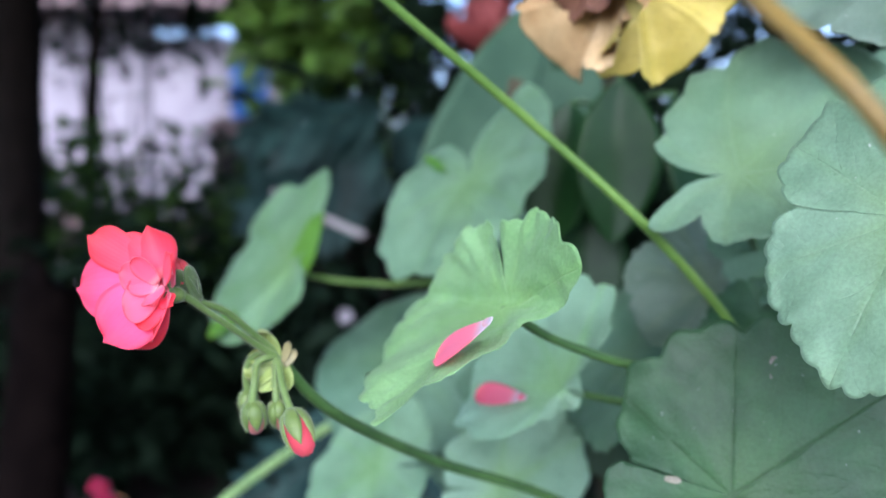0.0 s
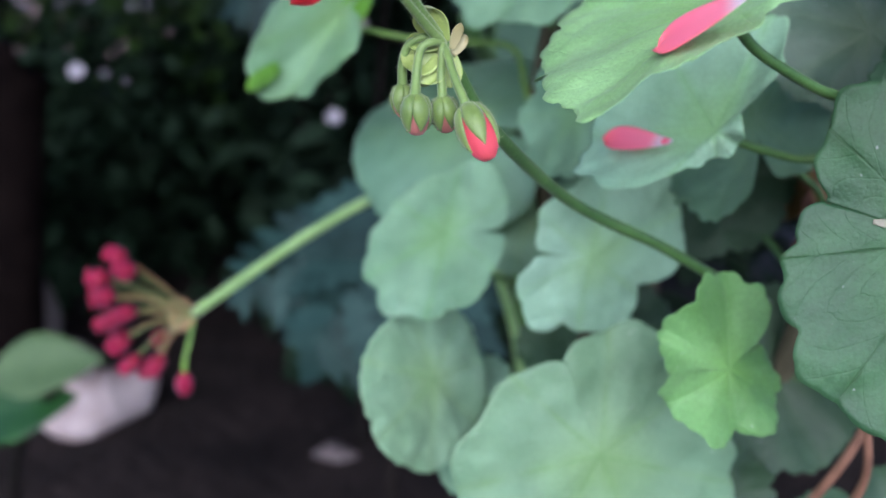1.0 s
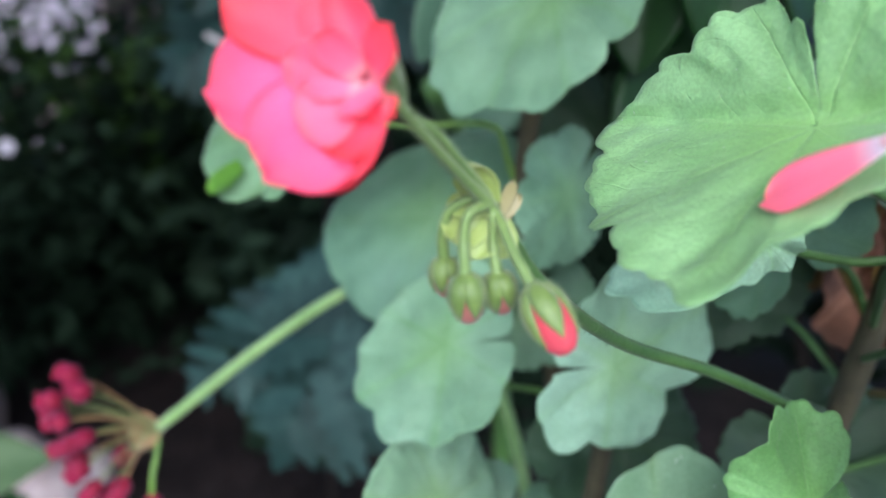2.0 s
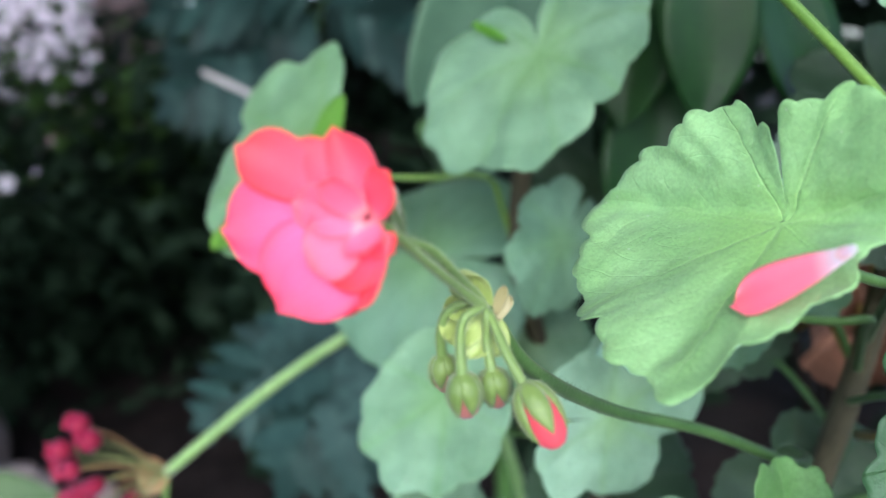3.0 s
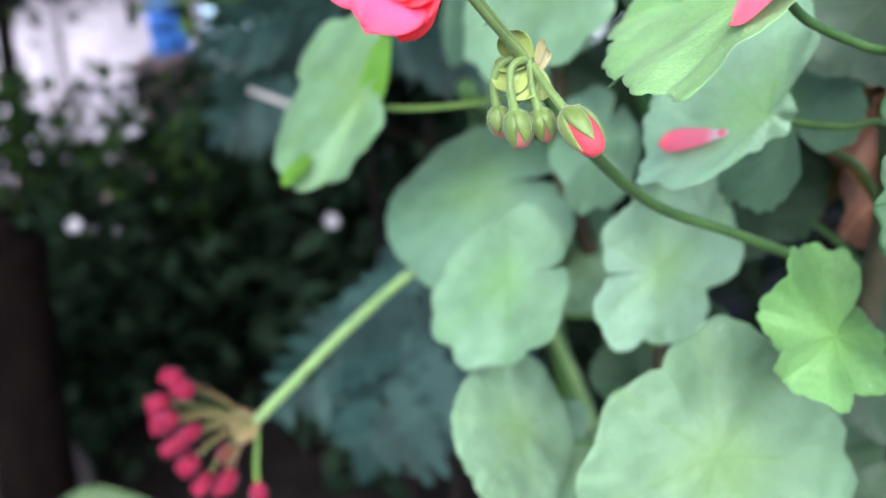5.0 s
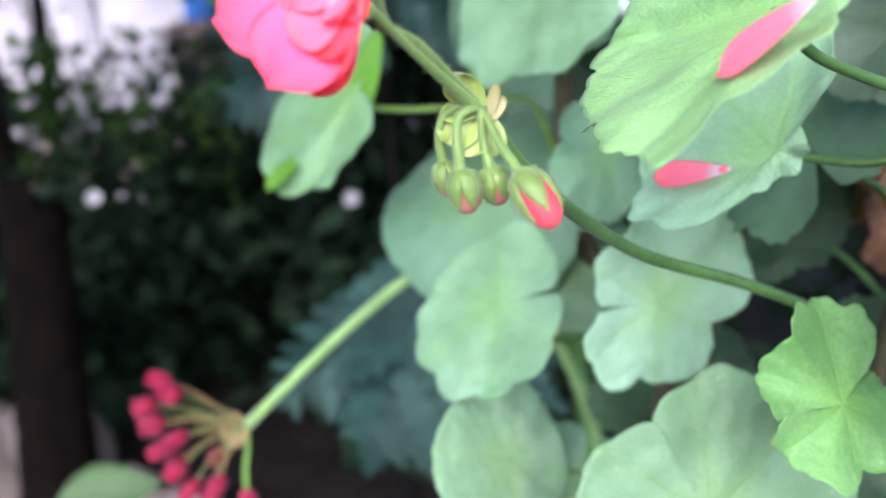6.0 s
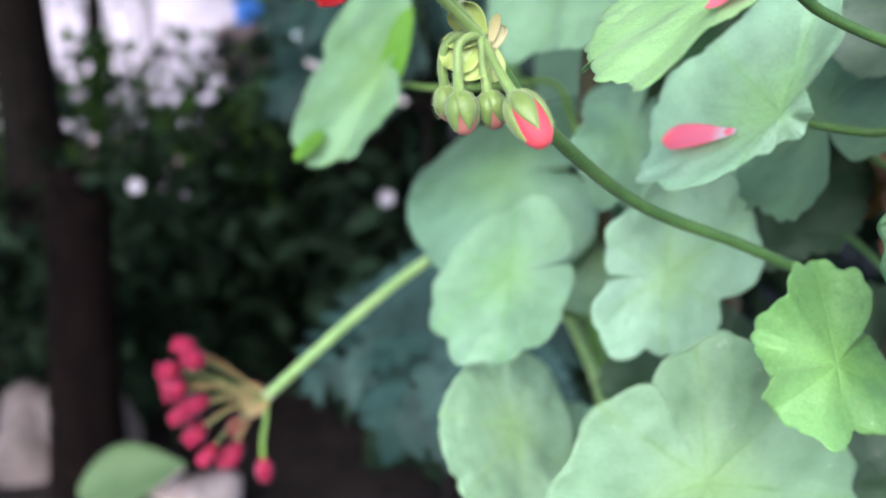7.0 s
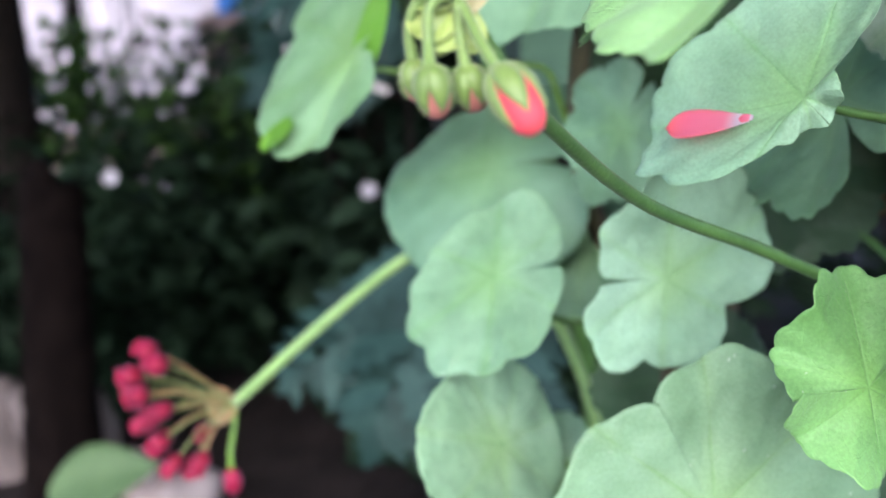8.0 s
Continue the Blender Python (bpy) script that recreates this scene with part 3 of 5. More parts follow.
folded = leaf((-0.0836, 0.4791, 0.7593), (-0.697, 0.694, -0.181), (-0.611, -0.551, 0.568), 0.0560, 1.0, LEAF_LUSH, 14,
     "light green leaf folded along its middle", "back", [(-0.0800, 0.4900, 0.7535), (-0.0578, 0.4915, 0.7492), (-0.0299, 0.4874, 0.7477), (-0.0006, 0.4838, 0.7474)],
     stalk_mat=STEM, shape=dict(cup=0.0, wave=0.025, tooth=0.012, gap=26, sinus=166, pleat=(-64, 17, 0.20), reach=[
         (-150, 19, 24.5), (-128, 30, 34), (-108, 39, 44), (-88, 48, 48.5), (-74, 48, 45), (-48, 60, 61), (-22, 64, 65), (8, 65.5, 57), (40, 79, 78), (50, 76, 63),
         (82, 68.5, 64), (93, 56, 42), (106, 30, 20), (126, 13, 10)]))
FOLD_WAY = (-0.611, -0.551, 0.568)
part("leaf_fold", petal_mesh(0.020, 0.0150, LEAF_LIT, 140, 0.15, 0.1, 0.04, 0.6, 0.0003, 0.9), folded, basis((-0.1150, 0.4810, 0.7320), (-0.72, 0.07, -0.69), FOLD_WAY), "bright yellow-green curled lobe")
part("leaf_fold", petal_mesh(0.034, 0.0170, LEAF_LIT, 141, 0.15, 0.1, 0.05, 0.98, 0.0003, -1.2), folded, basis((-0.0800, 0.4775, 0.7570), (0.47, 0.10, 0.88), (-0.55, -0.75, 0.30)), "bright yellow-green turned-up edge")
leaf((-0.0318, 0.4034, 0.6703), (-0.851, 0.486, -0.197), (-0.496, -0.622, 0.606), 0.0370, 1.0, LEAF, 15,
     "pale round leaf with five shallow lobes", "low", shape=dict(lobes=6, tooth=0.012, cup=0.0, wave=0.03, gap=4, reach=[
         (-165, 31, 32), (-118, 39, 37.2), (-91, 40.3, 38.8), (-60, 44, 38.3), (-24, 43, 39), (0, 39.5, 35.5), (25, 34.5, 32.5), (52, 32.5, 32),
         (108, 37.5, 34.5), (140, 31.5, 30), (160, 29, 27.5)]))
leaf((-0.0226, 0.5191, 0.7014), (-0.839, 0.534, -0.101), (-0.474, -0.627, 0.618), 0.0685, 1.01, LEAF_DULL, 16,
     "broad dull green leaf behind smaller ones", "back", shape=dict(lobes=5, notch=0.06, tooth=0.008, cup=-0.10, wave=0.03, fold=-0.2))
leaf((0.0225, 0.3612, 0.6741), (0.957, 0.289, -0.035), (0.274, -0.935, -0.05), 0.0360, 1.0, LEAF_GLAUCOUS, 17,
     "pale leaf with deep rounded lobes", "low", shape=dict(lobes=6, tooth=0.012, cup=0.0, wave=0.04, gap=3, sinus=183, reach=[
         (-163, 25, 26.5), (-140, 31, 31), (-88, 39, 40), (-58, 45, 40.3), (-28, 43, 41.5), (-4, 42.5, 26), (58, 34.5, 33), (88, 31.5, 28),
         (125, 36.5, 33), (158, 32.5, 30), (178, 25, 22)]))
leaf((-0.033, 0.4055, 0.6019), (-0.587, -0.679, -0.441), (0.644, -0.722, 0.255), 0.0390, 1.0, LEAF_PALE, 18,
     "leaf drooping under a rounder one", "low", shape=dict(cup=0.0, wave=0.04, tooth=0.016, gap=0.5, reach=[
         (-160, 33, 33.5), (-110, 36, 33.5), (-48, 42.5, 41), (-8, 42, 39.3), (32, 42.5, 41.5), (62, 42.5, 40), (90, 38.5, 34.5), (130, 34, 33.5), (165, 34.5, 33)]))
leaf((0.0212, 0.3100, 0.6170), (0.446, -0.045, -0.894), (0.163, -0.978, 0.13), 0.0500, 1.0, LEAF, 19,
     "large flat leaf with fan-like veins", "low", shape=dict(lobes=7, tooth=0.014, cup=0.0, wave=0.04, gap=-0.6, overlap=0.02, sinus=182, reach=[
         (-165, 43, 44), (-142, 49, 46), (-110, 44, 43), (-84, 45, 46), (-62, 53, 53), (-42, 58.5, 55), (-8, 55, 53), (25, 54, 52), (60, 54, 52),
         (92, 54, 52), (118, 54, 48), (148, 46, 44), (168, 41, 37)]))
leaf((0.0456, 0.2717, 0.6663), (0.991, 0.137, 0.006), (0.127, -0.936, 0.329), 0.0225, 1.0, LEAF_YOUNG, 20,
     "small bright young leaf with crinkled lobes", "right", stalk_mat=STEM, shape=dict(lobes=6, tooth=0.06, cup=0.0, wave=0.20, gap=-3, overlap=0.12, reach=[
         (-160, 21, 22), (-132, 24, 24.5), (-108, 29.5, 28.5), (-86, 30, 27.5), (-70, 27, 11), (-18, 14.5, 15.5), (20, 19, 20), (58, 22.5, 18), (112, 24, 21.5), (142, 22, 21), (165, 23.5, 20)]))
leaf((0.0814, 0.3668, 0.7295), (0.138, 0.804, 0.579), (-0.848, -0.206, 0.488), 0.0511, 0.99, LEAF_DULL, 21,
     "shaded leaf under another", "right", shape=dict(cup=0.0, wave=0.04, fold=0.11))
leaf((0.0306, 0.4595, 0.7195), (-0.52, -0.381, -0.765), (0.456, -0.881, 0.129), 0.0378, 0.82, LEAF_DULL, 22,
     "dull green leaf with a pinkish rim", "back", shape=dict(cup=-0.03, wave=0.05))
leaf((0.0893, 0.2685, 0.8043), (0.853, -0.52, 0.037), (-0.405, -0.616, 0.675), 0.0420, 1.0, LEAF_MIST, 23,
     "pale leaf with a bitten edge beside its notch", "right", shape=dict(cup=0.0, wave=0.03, gap=18, sinus=175, tooth=0.03, reach=[
         (-152, 33, 34), (-132, 42, 44), (-112, 53, 53.5), (-92, 66, 62), (-60, 62, 52), (-20, 46, 40), (20, 40, 34), (60, 30, 28.3), (90, 28.5, 19.5), (140, 32.5, 19)]))
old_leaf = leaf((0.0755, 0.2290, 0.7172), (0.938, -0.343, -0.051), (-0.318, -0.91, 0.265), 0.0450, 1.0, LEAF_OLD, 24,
     "large dark old leaf with overlapping lobes and pale scars", "right", shape=dict(cup=0.0, wave=0.03, gap=0.5, overlap=0.03, sinus=190, tooth=0.02, reach=[
         (-152, 37, 39), (-132, 44, 41.5), (-112, 47, 45.5), (-98, 48.5, 45), (-82, 50.5, 48), (-50, 52, 48), (-15, 52, 48), (25, 52, 48), (65, 51, 47),
         (100, 49, 46), (125, 47, 40), (149, 41.5, 38), (162, 38, 34), (178, 34.5, 29)]))
OLD_FACE = Vector((-0.318, -0.91, 0.265))
for k, (q, way, L, W) in enumerate([((0.0881, 0.2340, 0.7540), (-0.15, -0.20, -0.97), 0.0062, 0.0026), ((0.0590, 0.2347, 0.7202), (0.95, -0.30, -0.05), 0.0046, 0.0019)]):
    part("scar", petal_mesh(L, W, SCAR, 180 + k, 0.0, 0.0, 0.06, 0.55, 0.0002), old_leaf, basis(q, way, OLD_FACE), "dry pale scar on the blade")
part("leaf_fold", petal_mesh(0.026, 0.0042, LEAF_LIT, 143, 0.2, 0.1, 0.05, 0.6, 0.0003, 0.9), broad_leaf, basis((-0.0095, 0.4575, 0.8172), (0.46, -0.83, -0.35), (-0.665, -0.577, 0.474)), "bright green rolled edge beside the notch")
# near the upper right
leaf((0.0985, 0.1880, 0.7930), (0.75, -0.60, -0.10), (-0.62, -0.66, 0.42), 0.0380, 1.20, LEAF_MIST, 25,
     "large pale leaf close to the stems", "right", shape=dict(cup=0.02, wave=0.03, gap=0.3))
leaf((0.1360, 0.2650, 0.8700), (-0.35, -0.45, -0.82), (-0.55, -0.70, 0.45), 0.0360, 1.2, LEAF_DUSTY, 26,
     "dusty leaf creased between its lobes", "right", shape=dict(cup=0.05, wave=0.08, fold=0.15))
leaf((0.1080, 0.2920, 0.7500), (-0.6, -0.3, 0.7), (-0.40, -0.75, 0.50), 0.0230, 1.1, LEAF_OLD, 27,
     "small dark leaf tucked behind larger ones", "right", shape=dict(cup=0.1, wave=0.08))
leaf((0.1000, 0.3300, 0.7640), (-0.80, 0.1, -0.55), (-0.50, -0.75, 0.40), 0.0330, 1.1, LEAF_DUSTY, 28,
     "dusty greyish leaf in the shade", "right", shape=dict(cup=0.0, wave=0.08))
leaf((0.1240, 0.3050, 0.7850), (-0.75, -0.25, -0.60), (-0.45, -0.75, 0.50), 0.0330, 1.1, LEAF_DULL, 29,
     "plain green leaf half hidden by paler ones", "right", shape=dict(cup=0.02, wave=0.06))
# leaves deeper in the bush; LEAF_SHADE puts their shade into the colour
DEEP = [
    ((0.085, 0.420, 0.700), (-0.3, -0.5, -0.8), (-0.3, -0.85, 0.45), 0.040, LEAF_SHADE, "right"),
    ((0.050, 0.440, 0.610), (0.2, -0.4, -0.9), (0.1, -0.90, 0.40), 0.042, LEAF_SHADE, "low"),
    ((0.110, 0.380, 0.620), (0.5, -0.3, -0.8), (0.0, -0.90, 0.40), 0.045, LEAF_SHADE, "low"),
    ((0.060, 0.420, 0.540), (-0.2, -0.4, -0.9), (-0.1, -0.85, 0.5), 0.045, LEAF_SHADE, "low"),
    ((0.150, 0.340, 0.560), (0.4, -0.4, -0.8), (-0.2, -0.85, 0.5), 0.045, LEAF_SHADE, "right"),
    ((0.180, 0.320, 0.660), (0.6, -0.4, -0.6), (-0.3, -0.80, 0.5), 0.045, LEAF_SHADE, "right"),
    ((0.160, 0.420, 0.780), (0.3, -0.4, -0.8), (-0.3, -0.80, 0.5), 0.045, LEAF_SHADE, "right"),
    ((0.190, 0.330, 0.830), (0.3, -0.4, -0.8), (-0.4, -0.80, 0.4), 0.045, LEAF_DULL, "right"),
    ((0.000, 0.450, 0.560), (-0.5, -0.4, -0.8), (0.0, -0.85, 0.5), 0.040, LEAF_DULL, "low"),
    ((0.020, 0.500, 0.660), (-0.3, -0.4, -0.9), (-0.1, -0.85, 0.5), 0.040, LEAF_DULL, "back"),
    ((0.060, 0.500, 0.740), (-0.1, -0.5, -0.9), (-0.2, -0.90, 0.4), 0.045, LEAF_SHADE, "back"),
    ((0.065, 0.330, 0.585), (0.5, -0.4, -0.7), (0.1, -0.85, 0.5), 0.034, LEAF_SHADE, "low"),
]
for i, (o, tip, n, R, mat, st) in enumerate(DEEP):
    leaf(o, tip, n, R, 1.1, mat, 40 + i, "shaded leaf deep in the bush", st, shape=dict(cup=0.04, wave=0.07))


# ---- flowering stalk: peduncle, bracts, flower, hanging buds ----
NODE = Vector((-0.0450, 0.2265, 0.7555))
part("flower_stalk", tube("flower_stalk", [NODE, (-0.0324, 0.2416, 0.7372), (-0.0043, 0.2758, 0.7128), (0.0302, 0.2969, 0.6954), (0.0626, 0.3068, 0.6781), (0.080, 0.330, 0.668), (0.095, 0.375, 0.645), (0.110, 0.41, 0.58)],
     [0.0016, 0.0017, 0.0017, 0.0018, 0.0019, 0.0022], STEM_DARK, 14, 10, 0.03, hairs=1500, hair_len=0.0009, seed=3), plant, label="slim dark green downy flower stalk")
part("leafless_stalk", tube("leafless_stalk", [(-0.030, 0.2400, 0.8620), (-0.016, 0.2470, 0.8509), (0.0247, 0.2700, 0.8207), (0.0622, 0.2745, 0.7880), (0.0932, 0.2824, 0.7544), (0.106, 0.295, 0.730), (0.118, 0.345, 0.690)],
     [0.0013, 0.0014, 0.0015, 0.0016, 0.0016, 0.0016], STEM, 16, 10, 0.02, hairs=1400, hair_len=0.0010, seed=4), plant, label="bright green straight downy stalk")
part("old_stalk", tube("old_stalk", [(0.0230, 0.1200, 0.8420), (0.0344, 0.1073, 0.8232), (0.0472, 0.0938, 0.8025), (0.075, 0.110, 0.768), (0.11, 0.20, 0.72), (0.118, 0.36, 0.66)],
     [0.0013, 0.0013, 0.0014, 0.0017], STEM_OCHRE, 14, 8, 0.03, seed=5), plant, label="yellowed ochre stalk")

part("dry_stalk", tube("dry_stalk", [(0.112, 0.305, 0.665), (0.107, 0.300, 0.638), (0.099, 0.310, 0.603), (0.092, 0.350, 0.545)], [0.0014, 0.0016, 0.0017, 0.0020], BROWN, 10, 8, 0.08, seed=15), plant, label="thin reddish-brown dead stalk")
part("dry_stalk", tube("dry_stalk", [(0.096, 0.290, 0.672), (0.098, 0.285, 0.645), (0.104, 0.292, 0.616), (0.106, 0.330, 0.560)], [0.0012, 0.0013, 0.0015, 0.0019], BROWN, 10, 8, 0.08, seed=16), plant, label="thin reddish-brown dead stalk")

FLOWER = Vector((-0.0652, 0.2040, 0.7748))
AXIS = Vector((-0.86, -0.38, 0.22)).normalized()


def place_petal(at, axis, spin, lean, length, width, seed, material, parent, cup=0.25, recurve=0.2, ruffle=0.05, claw=0.18, dome=0.0):
    """A petal round an axis: spin in degrees round it, lean in degrees away from it."""
    side = axis.cross(Vector((0, 0, 1))).normalized()
    up = side.cross(axis)
    out = side * math.cos(radians(spin)) + up * math.sin(radians(spin))
    way = axis * math.cos(radians(lean)) + out * math.sin(radians(lean))
    inner = axis * math.sin(radians(lean)) - out * math.cos(radians(lean))
    return part("petal", petal_mesh(length, width, material, seed, cup, recurve, ruffle, claw, dome=dome), parent, basis(at, way, inner))


flower = part("flower", lathe("flower", [(0.0012, -0.003), (0.0020, -0.0015), (0.0019, 0.001), (0.0012, 0.0025)], SEPAL, 14), plant, aim(FLOWER, AXIS), "open double coral-pink flower")
# broad round petals behind, a domed one over the calyx, a lip in front, and a pale curled heart;
# each from its claw to the middle of its rim in mm from the heart, with the way it faces
HEART = Vector((-0.0733, 0.2000, 0.7788))
COROLLA = [
    (PETAL_SKYLIT, (5, 4, -1), (-15.2, 4.5, -2.4), (-0.15, -0.95, 0.15), 17.0, 0.10, 0.00, 1.2), (PETAL, (4, 4, 1), (-11.9, 5.5, 9.8), (-0.10, -0.95, 0.05), 10.0, 0.08, 0.04, 2.2),
    (PETAL, (4, 3, 1), (-4.8, 4.0, 9.8), (-0.20, -0.95, 0.10), 8.6, 0.06, 0.10, 1.8), (PETAL_SKYLIT, (5, 3, -2), (-7.0, 1.0, -14.6), (-0.15, -0.90, 0.25), 17.0, 0.12, 0.02, 1.3),
    (PETAL, (6, 3, -2), (-1.5, 2.0, -16.6), (-0.30, -0.85, 0.10), 11.5, 0.04, 0.08, 1.4), (PETAL, (6.8, 2, 0), (4.4, -2.6, 11.9), (0.15, -0.90, 0.25), 9.8, 0.02, 0.36, 1.7),
    (PETAL, (8, 2, -3), (-1.6, -1.2, 6.6), (-0.45, -0.85, 0.25), 10.5, 0.10, 0.12, 1.5), (PETAL, (8, 1, -3), (-0.5, -3.0, -8.0), (-0.55, -0.70, 0.45), 11.5, 0.18, 0.00, 1.8),
    (PETAL, (9.0, -1, -3), (1.2, -3.0, -12.6), (-0.80, -0.50, 0.30), 8.5, 0.12, 0.00, 2.0), (PETAL, (7, 0, -4), (10.2, -3.2, -5.6), (-0.35, -0.70, 0.60), 4.6, 0.10, 0.00, 2.0),
    (PETAL, (7, 1, -1), (4.4, -3.6, 4.6), (-0.80, -0.50, 0.15), 8.5, 0.10, 0.05, 1.8),
    (PETAL_PALE, (6, 1, -2), (-4.6, -1.5, 0.2), (-0.35, -0.90, -0.10), 8.0, 0.16, 0.00, 1.6), (PETAL_PALE, (6, 1, -3), (-2.5, -3.0, -5.6), (-0.30, -0.90, 0.35), 9.5, 0.16, 0.00, 1.8),
    (PETAL_PALE, (6, 0, -1), (0.0, -3.0, 3.2), (-0.40, -0.80, -0.30), 6.5, 0.24, 0.00, 1.6), (PETAL_PALE, (6, 0, -2), (3.4, -4.6, -1.6), (-0.55, -0.60, 0.45), 7.5, 0.20, 0.00, 1.6),
    (PETAL_PALE, (6, 0, -2), (-0.9, -3.8, 0.8), (-0.40, -0.70, 0.35), 5.0, 0.30, 0.00, 1.4),
]
for k, (material, claw, rim, face, width, cup, dome, blunt) in enumerate(COROLLA):
    claw, rim = Vector(claw) * 0.001, Vector(rim) * 0.001
    part("petal", petal_mesh((rim - claw).length, width * 0.001, material, 60 + k, cup, 0.14, 0.030, 0.45, blunt=blunt, dome=dome), flower, basis(HEART + claw, rim - claw, face))
for k in range(5):
    place_petal(FLOWER - AXIS * 0.0015, AXIS, 72 * k + 50, 50, 0.0056, 0.0034, 90 + k, SEPAL, flower, 0.2, 0.25, 0.02, 0.5).name = "sepal"

# a half-open flower close behind, seen from its dark sepals
BACK = Vector((-0.0620, 0.2112, 0.7738))
BACK_AXIS = Vector((-0.36, -0.30, 0.86)).normalized()
back_bud = part("opening_bud", lathe("opening_bud", [(0.0008, 0.0022), (0.0020, 0.003), (0.0025, 0.0045), (0.0024, 0.0065), (0.0016, 0.0088), (0.0004, 0.0102)], BUD_RED, 16), plant, aim(BACK, BACK_AXIS), "opening red bud in dark downy sepals")
for k in range(5):
    place_petal(BACK - BACK_AXIS * 0.0018, BACK_AXIS, 72 * k + 15, 26, 0.0100, 0.0046, 95 + k, SEPAL_DARK, back_bud, 0.30, -0.25 if k % 2 else 0.05, 0.02, 0.75).name = "sepal"
for k in range(3):
    place_petal(BACK + BACK_AXIS * 0.0028, BACK_AXIS, 120 * k + 150, 10, 0.0075, 0.0045, 195 + k, BUD_RED if k else PETAL_PALE, back_bud, 0.3, 0.0, 0.03)

part("flower_pedicel", tube("flower_pedicel", [NODE, (-0.0505, 0.2205, 0.7610), (-0.0570, 0.2125, 0.7680), FLOWER - AXIS * 0.003, FLOWER], [0.0012, 0.0009, 0.0008, 0.0009, 0.0012], PEDICEL, 12, 8, 0.03, hairs=700, hair_len=0.0009, seed=6), plant)
part("flower_pedicel", tube("flower_pedicel", [NODE + Vector((0.0005, 0.001, 0)), (-0.0500, 0.2225, 0.7622), (-0.0558, 0.2165, 0.7690), BACK - BACK_AXIS * 0.002, BACK], [0.0011, 0.0009, 0.0009, 0.0012], PEDICEL, 12, 8, 0.03, hairs=700, hair_len=0.0009, seed=7), plant)


def bract(at, way, normal, length, width, seed, material, label=""):
    part("bract", petal_mesh(length, width * 1.35, material, seed, 0.25, -0.1, 0.08, 0.5, 0.0003), plant, basis(at, way, normal), label)


bract(NODE, (-0.55, -0.15, 0.80), (-0.5, -0.8, -0.2), 0.0085, 0.0058, 101, BRACT, "pale yellow-green papery bract")
bract(NODE + Vector((0.0018, -0.001, -0.001)), (0.30, -0.15, 0.92), (0.1, -0.95, 0.0), 0.0058, 0.0017, 102, BRACT_DRY, "dry cream bract with a curled tip")
bract(NODE + Vector((0.0022, -0.001, -0.002)), (0.55, -0.35, 0.75), (0.3, -0.9, 0.3), 0.0050, 0.0020, 103, BRACT_DRY)
bract(NODE, (-0.80, -0.25, -0.45), (-0.3, -0.85, 0.3), 0.0092, 0.0062, 104, BRACT)
bract(NODE, (-0.40, -0.25, -0.85), (-0.2, -0.95, 0.2), 0.0098, 0.0056, 105, BRACT)
bract(NODE, (0.25, -0.10, -0.92), (0.1, -0.95, 0.0), 0.0092, 0.0044, 106, BRACT)
bract(NODE, (-0.9, 0.1, 0.1), (-0.2, -0.5, 0.85), 0.0075, 0.0050, 107, BRACT)


def bud(top, tip, r, red, seed, label):
    """A hanging bud: a closed body, five sepals wrapped round it, the petals showing at its tip."""
    top, tip = Vector(top), Vector(tip)
    way = (tip - top).normalized()
    L = (tip - top).length
    prof = [(0.25 * r, 0.0), (0.72 * r, 0.10 * L), (0.96 * r, 0.3 * L), (1.0 * r, 0.48 * L), (0.93 * r, 0.68 * L), (0.74 * r, 0.86 * L), (0.42 * r, 0.97 * L), (0.06 * r, L)]
    body = part("bud", lathe("bud", prof, BUD_RED if red else BUD_PINK, 20, 5, 0.02, seed), plant, aim(top, way), label)
    side = way.cross(Vector((0.3, 1, 0.2))).normalized()
    up = side.cross(way)
    for k in range(5):
        a0 = 2 * math.pi * (k + 0.15 * seed) / 5
        reach = (0.80 if red else 0.94) + 0.05 * math.sin(seed + 2 * k)
        verts, faces = [], []
        nv, nu = 10, 6
        for layer in (0, 1):
            for j in range(nv + 1):
                v = j / nv
                h = L * reach * v
                f = v * reach
                rr = np.interp(f, [q[1] / L for q in prof], [q[0] for q in prof]) + 0.00025 - layer * 0.00022 + 0.0002 * math.sin(v * math.pi)
                half = (0.60 if red else 0.66) * (1 - v ** (2.6 if red else 3.0)) + 0.03
                for i in range(nu + 1):
                    ang = a0 + half * (i / nu * 2 - 1)
                    lift = 0.0002 * (1 - (i / nu * 2 - 1) ** 2)
                    verts.append(top + way * (h - 0.0003) + (side * math.cos(ang) + up * math.sin(ang)) * (rr + lift))
        row, base = nu + 1, (nu + 1) * (nv + 1)
        for j in range(nv):
            for i in range(nu):
                a, b, c, d = j * row + i, j * row + i + 1, (j + 1) * row + i + 1, (j + 1) * row + i
                faces += [(a, b, c, d), (base + a, base + d, base + c, base + b)]
            faces.append((j * row, (j + 1) * row, base + (j + 1) * row, base + j * row))
            e = j * row + nu
            faces.append((e, base + e, base + e + row, e + row))
        rng = random.Random(seed * 7 + k)
        for _ in range(50):
            q = verts[rng.randrange(row, row * nv)]
            outw = (q - (top + way * (q - top).dot(way))).normalized()
            w = way * 0.00005
            s = len(verts)
            verts += [q - w, q + w, q + w.cross(outw), q + (outw + way * rng.uniform(-.2, .6)) * 0.0009 * rng.uniform(.5, 1.1)]
            faces += [(s, s + 1, s + 3), (s + 1, s + 2, s + 3), (s + 2, s, s + 3)]
        part("sepal", mesh_of("sepal", verts, faces, SEPAL), body)
    return body


